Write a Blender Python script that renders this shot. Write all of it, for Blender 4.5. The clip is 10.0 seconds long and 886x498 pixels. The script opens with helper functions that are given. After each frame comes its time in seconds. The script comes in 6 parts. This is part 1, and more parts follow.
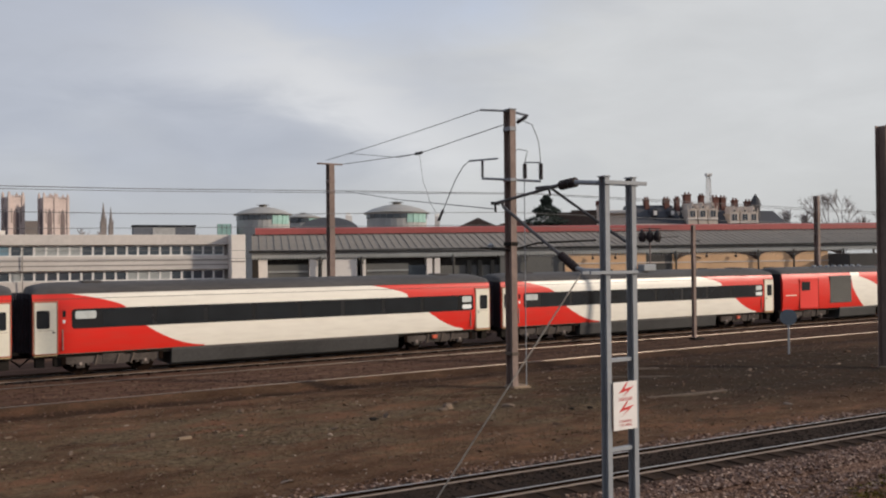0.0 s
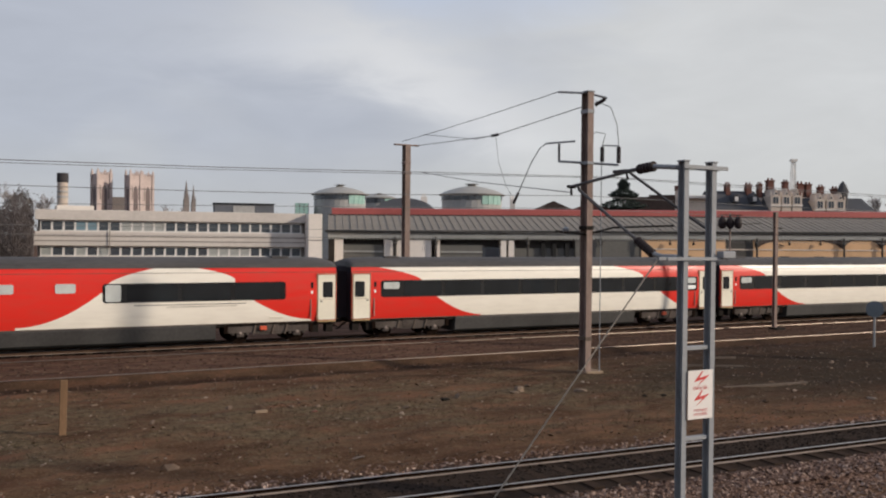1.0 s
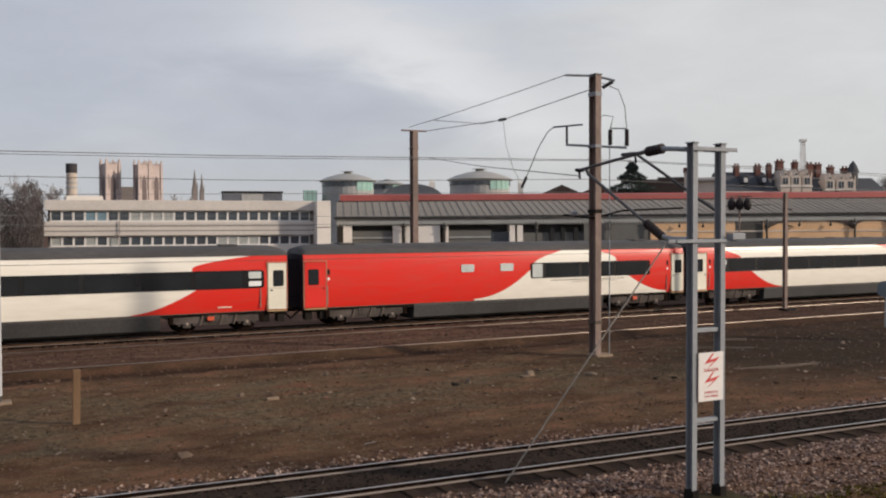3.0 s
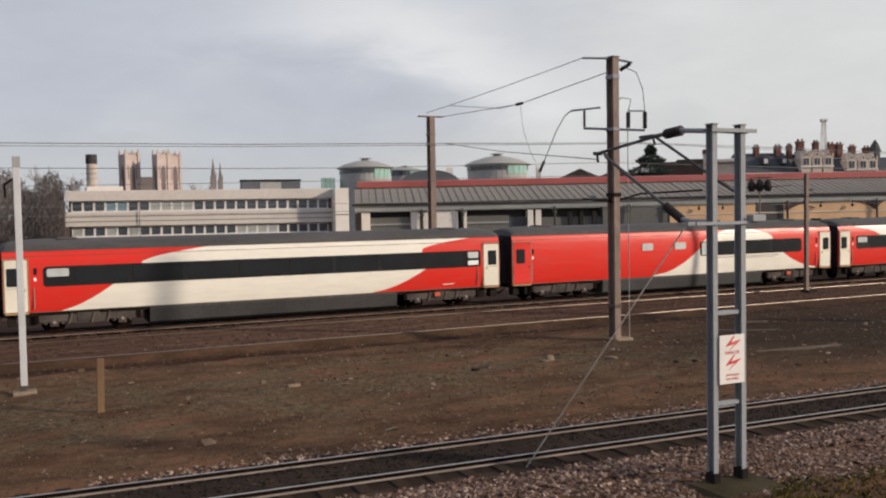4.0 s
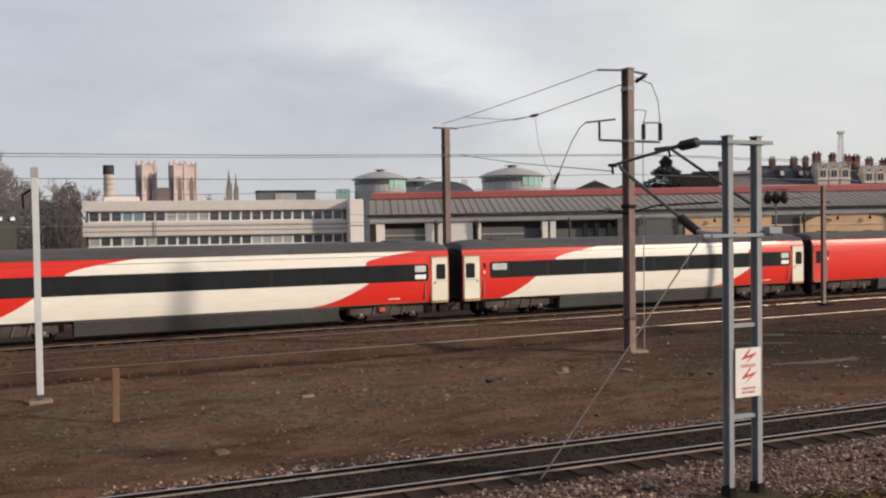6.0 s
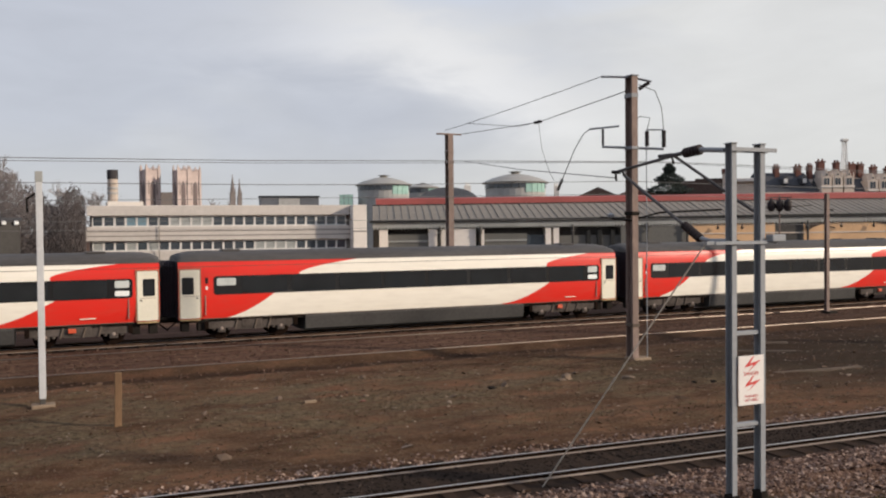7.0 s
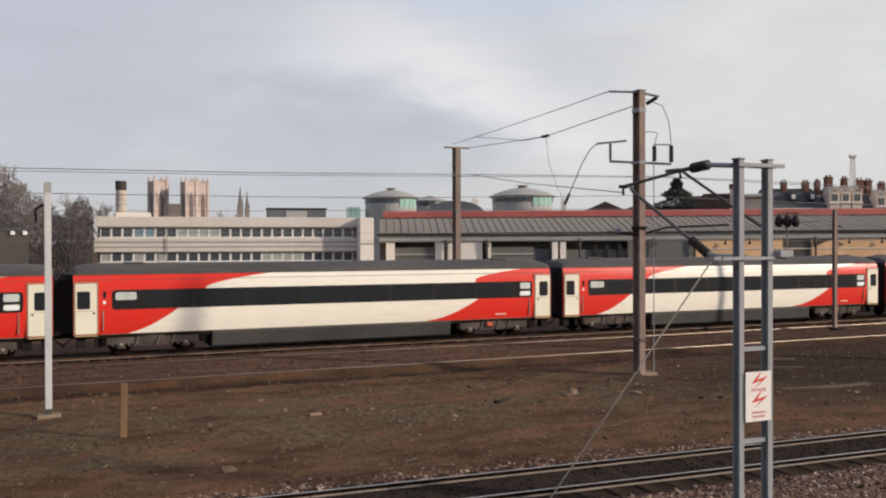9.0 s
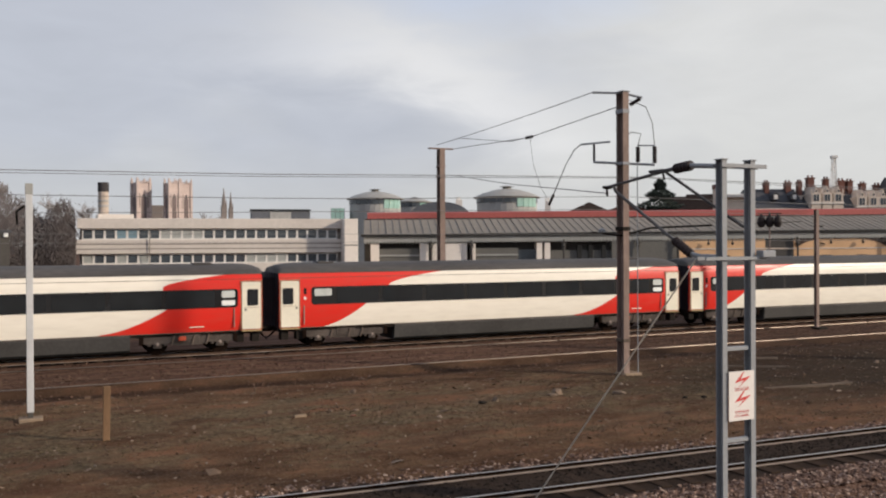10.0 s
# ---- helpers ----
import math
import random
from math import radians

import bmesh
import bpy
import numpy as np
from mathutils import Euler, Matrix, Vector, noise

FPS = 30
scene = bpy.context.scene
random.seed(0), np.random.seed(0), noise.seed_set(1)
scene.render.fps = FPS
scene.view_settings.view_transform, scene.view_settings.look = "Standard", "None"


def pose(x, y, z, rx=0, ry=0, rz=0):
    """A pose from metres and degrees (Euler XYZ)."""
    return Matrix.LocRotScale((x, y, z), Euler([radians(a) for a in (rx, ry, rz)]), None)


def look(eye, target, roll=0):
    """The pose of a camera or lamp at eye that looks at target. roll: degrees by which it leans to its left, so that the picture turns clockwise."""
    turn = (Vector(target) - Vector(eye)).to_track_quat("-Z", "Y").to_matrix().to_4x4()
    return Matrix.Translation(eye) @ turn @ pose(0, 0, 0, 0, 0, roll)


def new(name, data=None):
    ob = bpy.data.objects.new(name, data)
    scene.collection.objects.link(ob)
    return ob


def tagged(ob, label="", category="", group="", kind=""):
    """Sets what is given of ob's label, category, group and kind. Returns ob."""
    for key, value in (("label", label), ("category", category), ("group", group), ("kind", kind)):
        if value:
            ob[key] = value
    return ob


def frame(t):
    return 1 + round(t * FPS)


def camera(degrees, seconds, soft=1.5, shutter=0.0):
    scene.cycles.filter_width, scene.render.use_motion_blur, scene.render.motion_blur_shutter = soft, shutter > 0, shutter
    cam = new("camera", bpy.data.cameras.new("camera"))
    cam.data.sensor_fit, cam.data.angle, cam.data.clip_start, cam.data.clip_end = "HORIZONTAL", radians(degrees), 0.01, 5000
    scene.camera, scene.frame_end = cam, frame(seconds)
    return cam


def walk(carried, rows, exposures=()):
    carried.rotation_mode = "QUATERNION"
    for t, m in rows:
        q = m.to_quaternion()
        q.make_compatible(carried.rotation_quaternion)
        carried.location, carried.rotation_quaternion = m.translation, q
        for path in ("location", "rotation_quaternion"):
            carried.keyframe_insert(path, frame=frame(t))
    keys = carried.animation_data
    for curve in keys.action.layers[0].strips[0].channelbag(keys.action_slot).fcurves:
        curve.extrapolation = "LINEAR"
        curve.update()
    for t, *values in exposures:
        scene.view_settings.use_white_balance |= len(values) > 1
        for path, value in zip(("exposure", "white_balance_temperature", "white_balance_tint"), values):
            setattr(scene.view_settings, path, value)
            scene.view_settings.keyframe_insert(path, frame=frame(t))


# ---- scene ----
EYE = 4.668
cam = camera(52.63, 10.0, soft=2.1)
PATH = [
    (0, pose(0, 0, EYE, 90.628, 0.573, -31.932)),
    (0.5, pose(0, 0, EYE, 89.803, -0.275, -27.000)),
    (1, pose(0, 0, EYE, 89.481, -0.551, -27.192)),
    (1.5, pose(0, 0, EYE, 89.258, -0.491, -27.031)),
    (2, pose(0, 0, EYE, 89.033, -0.324, -27.065)),
    (2.5, pose(0, 0, EYE, 88.639, 0.150, -26.619)),
    (2.7, pose(0, 0, EYE, 88.763, -0.037, -26.825)),
    (3.8, pose(0, 0, EYE, 87.525, 1.306, -25.831)),
    (4, pose(0, 0, EYE, 87.648, 0.988, -25.491)),
    (4.5, pose(0, 0, EYE, 87.827, 1.460, -25.481)),
    (5, pose(0, 0, EYE, 86.980, 2.065, -24.030)),
    (5.5, pose(0, 0, EYE, 88.046, 0.973, -24.661)),
    (7, pose(0, 0, EYE, 88.771, 0.542, -24.363)),
    (7.5, pose(0, 0, EYE, 89.820, 0.135, -24.678)),
    (8, pose(0, 0, EYE, 88.288, 0.956, -24.283)),
    (8.5, pose(0, 0, EYE, 89.019, 0.341, -24.920)),
    (9, pose(0, 0, EYE, 89.624, 0.122, -23.929)),
    (9.5, pose(0, 0, EYE, 89.455, -0.053, -24.491)),
    (10, pose(0, 0, EYE, 89.684, 0.271, -24.917)),
]
walk(cam, PATH, exposures=((0.0, -0.12, 6370, 10), (2.7, -0.08, 6420, 10), (4.5, 0.03, 6500, 10), (7.0, 0.09, 6500, 10), (10.0, 0.04, 6500, 10)))

# ---- world, sun, exposure ----
SUN_DIR = Vector((0.766 * 0.93, -0.643 * 0.93, 0.36)).normalized()


def make_world():
    w = bpy.data.worlds.new("sky")
    scene.world = w
    w.use_nodes = True
    nt = w.node_tree
    nt.nodes.clear()
    out = nt.nodes.new("ShaderNodeOutputWorld")
    bg = nt.nodes.new("ShaderNodeBackground")
    sky = nt.nodes.new("ShaderNodeTexSky")
    sky.sky_type = "NISHITA"
    sky.sun_disc = False
    sky.sun_elevation = radians(21)
    sky.sun_rotation = radians(130)
    sky.dust_density = 2.0
    skys = nt.nodes.new("ShaderNodeVectorMath")
    skys.operation = "SCALE"
    skys.inputs["Scale"].default_value = 0.075
    nt.links.new(sky.outputs[0], skys.inputs[0])
    tc = nt.nodes.new("ShaderNodeTexCoord")
    way = tc.outputs["Generated"]

    def dot(v):
        n = nt.nodes.new("ShaderNodeVectorMath")
        n.operation = "DOT_PRODUCT"
        nt.links.new(way, n.inputs[0])
        n.inputs[1].default_value = v
        return n.outputs["Value"]

    def calc(op, a, b=0.0, clamp=False):
        n = nt.nodes.new("ShaderNodeMath")
        n.operation, n.use_clamp = op, clamp
        for s, v in zip(n.inputs, (a, b)):
            if hasattr(v, "is_linked"):
                nt.links.new(v, s)
            else:
                s.default_value = v
        return n.outputs[0]

    def blend(fac, a, b):
        n = nt.nodes.new("ShaderNodeMix")
        n.data_type = "RGBA"
        nt.links.new(fac, n.inputs[0])
        for s, v in ((n.inputs[6], a), (n.inputs[7], b)):
            if hasattr(v, "is_linked"):
                nt.links.new(v, s)
            else:
                s.default_value = (*v, 1)
        return n.outputs[2]

    def cloud_noise(scale, stretch, detail, rough):
        mp = nt.nodes.new("ShaderNodeMapping")
        mp.inputs["Scale"].default_value = (1.0, 1.0, stretch)
        mp.inputs["Rotation"].default_value = (0.0, radians(14), radians(25))
        nt.links.new(way, mp.inputs["Vector"])
        n = nt.nodes.new("ShaderNodeTexNoise")
        n.inputs["Scale"].default_value, n.inputs["Detail"].default_value = scale, detail
        n.inputs["Roughness"].default_value, n.inputs["Distortion"].default_value = rough, 0.4
        nt.links.new(mp.outputs[0], n.inputs["Vector"])
        return calc("SUBTRACT", n.outputs["Fac"], 0.5)

    u, v = dot((0.9135, -0.4067, 0)), dot((0, 0, 1))
    n1, n2 = cloud_noise(2.6, 2.4, 4.0, 0.5), cloud_noise(8.0, 3.0, 5.0, 0.55)
    wob = calc("ADD", calc("MULTIPLY", n1, 0.16), calc("MULTIPLY", n2, 0.05))
    vw = calc("ADD", v, wob)
    # lavender haze to one side, white cloud sheet to the other
    side = calc("ADD", calc("MULTIPLY", calc("ADD", u, n1), 2.2), 0.42, True)
    base = blend(side, (0.55, 0.575, 0.645), (0.755, 0.755, 0.75))
    # clearer blue above the edge of the sheet
    edge = calc("ADD", calc("MULTIPLY", calc("ABSOLUTE", calc("SUBTRACT", u, 0.10)), 0.20), 0.205)
    blue = calc("MULTIPLY", calc("SUBTRACT", vw, edge), 11.0, True)
    base = blend(blue, base, (0.56, 0.625, 0.765))
    # a bright crest of cloud
    crest = calc("SUBTRACT", calc("SUBTRACT", 0.190, calc("MULTIPLY", u, 0.33)), calc("MULTIPLY", calc("MULTIPLY", u, u), 0.9))
    d1 = calc("DIVIDE", calc("SUBTRACT", calc("ADD", v, calc("MULTIPLY", n2, 0.10)), crest), 0.042)
    d2 = calc("DIVIDE", calc("SUBTRACT", u, 0.01), 0.18)
    bell = calc("POWER", 2.718, calc("MULTIPLY", calc("ADD", calc("MULTIPLY", d1, d1), calc("MULTIPLY", d2, d2)), -1.0))
    base = blend(calc("MULTIPLY", bell, 0.78), base, (0.90, 0.89, 0.885))
    low = calc("SUBTRACT", 0.8, calc("MULTIPLY", v, 7.0), True)
    base = blend(low, base, (0.615, 0.62, 0.615))
    soft = calc("ADD", calc("MULTIPLY", n2, 0.22), 1.0)
    lum = nt.nodes.new("ShaderNodeVectorMath")
    lum.operation = "SCALE"
    nt.links.new(base, lum.inputs[0])
    nt.links.new(soft, lum.inputs["Scale"])
    mix = nt.nodes.new("ShaderNodeMix")
    mix.data_type = "RGBA"
    mix.inputs["Factor"].default_value = 0.88
    nt.links.new(skys.outputs[0], mix.inputs[6])
    nt.links.new(lum.outputs[0], mix.inputs[7])
    nt.links.new(mix.outputs[2], bg.inputs["Color"])
    bg.inputs["Strength"].default_value = 1.0
    nt.links.new(bg.outputs[0], out.inputs[0])


make_world()
sun_data = bpy.data.lights.new("sun", "SUN")
sun_data.energy = 4.1
sun_data.angle = radians(2.6)
sun_data.color = (1.0, 0.86, 0.70)
sun = new("sun", sun_data)
sun.matrix_basis = look(SUN_DIR * 100, (0, 0, 0))


# ---- materials ----
class Nodes:
    """A small writer of node materials."""

    def __init__(self, name, rough=0.7, metal=0.0):
        self.mat = bpy.data.materials.new(name)
        self.mat.use_nodes = True
        self.nt = self.mat.node_tree
        self.b = self.nt.nodes["Principled BSDF"]
        self.b.inputs["Roughness"].default_value = rough
        self.b.inputs["Metallic"].default_value = metal
        self.b.inputs["Specular IOR Level"].default_value = 0.5 if rough < 0.55 else (0.2 if rough < 0.8 else 0.04)

    def add(self, kind, **inputs):
        n = self.nt.nodes.new(kind)
        for k, v in inputs.items():
            self.put(n.inputs[k], v)
        return n

    def put(self, socket, v):
        if hasattr(v, "is_linked"):
            self.nt.links.new(v, socket)
        else:
            socket.default_value = v

    def math(self, op, a, b=0.0, c=0.0):
        n = self.nt.nodes.new("ShaderNodeMath")
        n.operation = op
        for s, v in zip(n.inputs, (a, b, c)):
            self.put(s, v)
        return n.outputs[0]

    def mix(self, fac, a, b):
        n = self.nt.nodes.new("ShaderNodeMix")
        n.data_type = "RGBA"
        self.put(n.inputs[0], fac)
        self.put(n.inputs[6], a if hasattr(a, "is_linked") else (*a, 1))
        self.put(n.inputs[7], b if hasattr(b, "is_linked") else (*b, 1))
        return n.outputs[2]

    def coords(self, scale=(1, 1, 1), source="Object"):
        tc = self.nt.nodes.new("ShaderNodeTexCoord")
        mp = self.nt.nodes.new("ShaderNodeMapping")
        mp.inputs["Scale"].default_value = scale
        self.nt.links.new(tc.outputs[source], mp.inputs[0])
        return mp.outputs[0]

    def place(self, scale=(1, 1, 1)):
        g = self.nt.nodes.new("ShaderNodeNewGeometry")
        mp = self.nt.nodes.new("ShaderNodeMapping")
        mp.inputs["Scale"].default_value = scale
        self.nt.links.new(g.outputs["Position"], mp.inputs[0])
        return mp.outputs[0]

    def noise(self, vec, scale, detail=4.0, rough=0.55):
        n = self.add("ShaderNodeTexNoise", Scale=scale, Detail=detail, Roughness=rough)
        self.nt.links.new(vec, n.inputs["Vector"])
        return n.outputs["Fac"]

    def ramp(self, fac, *stops):
        n = self.nt.nodes.new("ShaderNodeValToRGB")
        el = n.color_ramp.elements
        while len(el) < len(stops):
            el.new(0.5)
        for e, (p, c) in zip(el, stops):
            e.position, e.color = p, (*c, 1)
        self.nt.links.new(fac, n.inputs["Fac"])
        return n.outputs["Color"]

    def color(self, v):
        self.put(self.b.inputs["Base Color"], v if hasattr(v, "is_linked") else (*v, 1))
        return self

    def bump(self, height, strength=0.3, distance=0.02):
        n = self.add("ShaderNodeBump", Strength=strength, Distance=distance)
        self.nt.links.new(height, n.inputs["Height"])
        self.nt.links.new(n.outputs[0], self.b.inputs["Normal"])
        return self


def shade(c, k):
    return tuple(min(1.0, v * k) for v in c)


def plain(name, c, rough=0.7, metal=0.0, grain=4.0, spread=0.25, bump=0.15, stretch=(1, 1, 1)):
    """A surface of one colour with stains at a large scale and grain at a small one."""
    m = Nodes(name, rough, metal)
    v = m.coords(stretch)
    big, small = m.noise(v, grain * 0.22, 5), m.noise(v, grain * 4, 3)
    f = m.math("ADD", m.math("MULTIPLY", big, 0.65), m.math("MULTIPLY", small, 0.35))
    m.color(m.ramp(f, (0.32, shade(c, 1 - spread)), (0.5, c), (0.68, shade(c, 1 + spread))))
    m.put(m.b.inputs["Roughness"], m.math("ADD", m.math("MULTIPLY", big, 0.25), rough - 0.12))
    if bump:
        m.bump(small, bump, 0.01)
    return m.mat


def varied(name, stops, rough=0.85, bump=0.3, grain=20.0):
    """Colour picked piece by piece within a joined mesh, plus fine grain."""
    m = Nodes(name, rough)
    g = m.nt.nodes.new("ShaderNodeNewGeometry")
    c = m.ramp(g.outputs["Random Per Island"], *stops)
    n = m.noise(m.coords(), grain, 3)
    m.color(m.mix(m.math("MULTIPLY", n, 0.35), c, (0.03, 0.025, 0.02)))
    m.bump(n, bump, 0.01)
    return m.mat


CREAM = (0.82, 0.77, 0.675)
RED = (0.66, 0.022, 0.014)


def livery(name, kind):
    """Coach paint: red ends that sweep in curves into a cream middle."""
    m = Nodes(name, 0.32)
    m.b.inputs["Specular IOR Level"].default_value = 0.24
    sep = m.nt.nodes.new("ShaderNodeSeparateXYZ")
    m.nt.links.new(m.coords(), sep.inputs[0])
    x, z = sep.outputs[0], sep.outputs[2]

    def edge(xa, xb, za, zb, p):
        u = m.math("DIVIDE", m.math("SUBTRACT", z, za), zb - za)
        u.node.use_clamp = True
        return m.math("ADD", m.math("MULTIPLY", m.math("POWER", u, p), xb - xa), xa)

    def after(e):
        d = m.math("MULTIPLY", m.math("SUBTRACT", x, e), 25.0)
        d.node.use_clamp = True
        return d

    low = m.math("LESS_THAN", z, 2.4)
    if kind == "swept":
        l1, l2 = edge(2.1, 4.5, 0.93, 2.0, 0.60), edge(5.6, 8.6, 2.8, 3.42, 1.7)
        r1, r2 = edge(15.9, 18.7, 1.0, 2.05, 0.62), edge(18.4, 21.3, 2.88, 3.42, 1.8)
    elif kind == "mirrored":
        l1, l2 = edge(7.3, 4.7, 1.02, 2.03, 0.55), edge(4.0, 1.6, 2.72, 3.42, 1.8)
        r1, r2 = edge(20.9, 18.7, 1.05, 2.05, 0.62), edge(17.6, 15.4, 2.85, 3.42, 1.7)
    elif kind == "buffet":
        l1, l2 = edge(9.2, 12.5, 1.05, 2.5, 0.52), edge(12.55, 14.7, 2.6, 3.44, 1.9)
        r1, r2 = edge(21.4, 18.5, 1.05, 2.1, 0.55), edge(17.9, 16.0, 2.85, 3.44, 2.0)
    else:
        l1, l2 = edge(10.4, 8.3, 0.8, 2.4, 0.5), edge(8.3, 8.15, 2.4, 3.3, 1.0)
        r1, r2 = edge(14.5, 12.2, 1.0, 2.3, 0.6), edge(11.4, 9.2, 2.3, 3.1, 1.6)
    left = m.math("ADD", m.math("MULTIPLY", l1, low), m.math("MULTIPLY", l2, m.math("SUBTRACT", 1.0, low)))
    right = m.math("ADD", m.math("MULTIPLY", r1, low), m.math("MULTIPLY", r2, m.math("SUBTRACT", 1.0, low)))
    cream = m.math("MULTIPLY", after(left), m.math("SUBTRACT", 1.0, after(right)))
    v = m.coords((0.25, 1, 1.4))
    dirt = m.noise(v, 3.0, 6, 0.6)
    paint = m.mix(cream, RED, CREAM)
    grime = m.math("MULTIPLY", m.math("GREATER_THAN", dirt, 0.0), m.math("POWER", dirt, 2.6))
    col = m.mix(m.math("MULTIPLY", grime, 0.45), paint, (0.20, 0.13, 0.09))
    m.color(col)
    m.put(m.b.inputs["Roughness"], m.math("ADD", m.math("MULTIPLY", dirt, 0.3), 0.22))
    m.bump(m.noise(m.coords((0.5, 1, 1)), 2.2, 2), 0.05, 0.02)
    return m.mat


def ground_material():
    m = Nodes("dirt_and_grass", 0.95)
    p = m.place()
    sep = m.nt.nodes.new("ShaderNodeSeparateXYZ")
    m.nt.links.new(p, sep.inputs[0])
    big, mid, small = m.noise(m.place((0.35, 1, 1)), 0.22, 5, 0.6), m.noise(m.place((0.45, 1, 1)), 1.3, 6, 0.65), m.noise(p, 17.0, 4, 0.7)
    f = m.math("ADD", m.math("MULTIPLY", big, 0.45), m.math("MULTIPLY", mid, 0.55))
    soil = m.ramp(f, (0.36, (0.034, 0.017, 0.009)), (0.44, (0.069, 0.036, 0.020)), (0.51, (0.092, 0.053, 0.030)), (0.58, (0.140, 0.069, 0.039)))
    # thin grass over the middle of the waste ground, redder earth towards the near track
    gy = m.math("DIVIDE", m.math("SUBTRACT", sep.outputs[1], 24.0), 5.0)
    green = m.math("SUBTRACT", m.math("MULTIPLY", m.math("SUBTRACT", m.noise(m.place((0.5, 1, 1)), 0.75, 6, 0.68), 0.40), 7.0), m.math("MULTIPLY", gy, gy))
    green.node.use_clamp = True
    blades = m.ramp(m.noise(p, 5.0, 6, 0.8), (0.34, (0.026, 0.018, 0.010)), (0.50, (0.092, 0.067, 0.039)), (0.66, (0.178, 0.130, 0.080)))
    soil = m.mix(m.math("MULTIPLY", green, 0.9), soil, blades)
    pale = m.math("MULTIPLY", m.math("SUBTRACT", small, 0.55), 7.0)
    pale.node.use_clamp = True
    pit = m.math("MULTIPLY", m.math("SUBTRACT", 0.45, small), 7.0)
    pit.node.use_clamp = True
    soil = m.mix(m.math("MULTIPLY", pale, 0.6), soil, (0.205, 0.138, 0.096))
    soil = m.mix(m.math("MULTIPLY", pit, 0.6), soil, (0.026, 0.015, 0.009))
    # brick-red earth in long smears
    smear = m.math("MULTIPLY", m.math("SUBTRACT", m.noise(m.place((0.25, 1, 1)), 0.9, 5, 0.6), 0.56), 6.0)
    smear.node.use_clamp = True
    soil = m.mix(m.math("MULTIPLY", smear, 0.55), soil, m.mix(small, (0.050, 0.019, 0.011), (0.150, 0.066, 0.040)))
    # brown ballast that the running lines lie in
    wob = m.math("MULTIPLY", m.math("SUBTRACT", mid, 0.5), 1.2)
    # dark band along the cess: the shadow beside the siding put into colour
    cess_shade = m.math("SUBTRACT", 1.0, m.math("ABSOLUTE", m.math("SUBTRACT", m.math("ADD", sep.outputs[1], m.math("MULTIPLY", wob, 0.7)), 31.25)))
    cess_shade.node.use_clamp = True
    soil = m.mix(m.math("MULTIPLY", cess_shade, 0.9), soil, m.mix(small, (0.010, 0.006, 0.004), (0.040, 0.023, 0.015)))
    yy = m.math("ADD", sep.outputs[1], wob)
    far = m.math("MULTIPLY", m.math("SUBTRACT", sep.outputs[1], 32.08), 8.0)
    far.node.use_clamp = True
    off = m.math("SUBTRACT", yy, m.math("ADD", 15.75, m.math("MULTIPLY", sep.outputs[0], -0.034)))
    near = m.math("MULTIPLY", m.math("SUBTRACT", 2.1, m.math("ABSOLUTE", m.math("ADD", off, 0.9))), 2.0)
    near.node.use_clamp = True
    stone = m.ramp(small, (0.36, (0.032, 0.018, 0.012)), (0.5, (0.10, 0.060, 0.044)), (0.64, (0.22, 0.145, 0.112)))
    rust = m.ramp(m.noise(m.place((0.15, 1, 1)), 2.4, 6, 0.65), (0.34, (0.036, 0.018, 0.012)), (0.52, (0.092, 0.049, 0.032)), (0.68, (0.155, 0.090, 0.060)))
    # a broad patch of nearly black earth
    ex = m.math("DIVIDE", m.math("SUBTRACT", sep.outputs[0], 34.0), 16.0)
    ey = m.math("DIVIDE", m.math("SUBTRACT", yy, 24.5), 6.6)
    dark_earth = m.math("SUBTRACT", m.math("ADD", 1.35, m.math("MULTIPLY", m.math("SUBTRACT", big, 0.5), 1.6)), m.math("ADD", m.math("MULTIPLY", ex, ex), m.math("MULTIPLY", ey, ey)))
    dark_earth.node.use_clamp = True
    soil = m.mix(m.math("MULTIPLY", dark_earth, 0.85), soil, m.mix(small, (0.009, 0.006, 0.004), (0.040, 0.027, 0.019)))
    c = m.mix(near, soil, stone)
    oily = m.math("MULTIPLY", m.math("SUBTRACT", 1.30, m.math("ABSOLUTE", m.math("ADD", off, 0.28))), 3.0)
    oily.node.use_clamp = True
    c = m.mix(oily, c, m.mix(m.math("MULTIPLY", m.math("ADD", small, mid), 0.55), (0.006, 0.004, 0.003), (0.048, 0.033, 0.025)))
    c = m.mix(far, c, m.mix(m.math("MULTIPLY", small, 0.35), rust, stone))
    # darker bed at the end of the sidings
    dark_end = m.math("MULTIPLY", m.math("SUBTRACT", m.math("ADD", 9.5, m.math("MULTIPLY", wob, 4.0)), sep.outputs[0]), 0.14)
    dark_end.node.use_clamp = True
    dark_end = m.math("MULTIPLY", dark_end, m.math("GREATER_THAN", yy, 30.2))
    c = m.mix(m.math("MULTIPLY", dark_end, 0.30), c, m.mix(small, (0.014, 0.008, 0.005), (0.050, 0.028, 0.019)))
    # darker bed further along the sidings
    dark_far = m.math("MULTIPLY", m.math("SUBTRACT", m.math("ADD", sep.outputs[0], m.math("MULTIPLY", wob, 6.0)), 17.0), 0.10)
    dark_far.node.use_clamp = True
    dark_far = m.math("MULTIPLY", dark_far, m.math("GREATER_THAN", yy, 29.5))
    c = m.mix(m.math("MULTIPLY", dark_far, 0.6), c, m.mix(small, (0.016, 0.010, 0.007), (0.062, 0.040, 0.029)))
    # oily bed of the running line, with shade under the train painted in
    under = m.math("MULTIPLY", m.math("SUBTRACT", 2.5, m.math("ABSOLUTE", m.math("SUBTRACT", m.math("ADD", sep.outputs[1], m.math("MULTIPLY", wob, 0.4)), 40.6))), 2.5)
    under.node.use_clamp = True
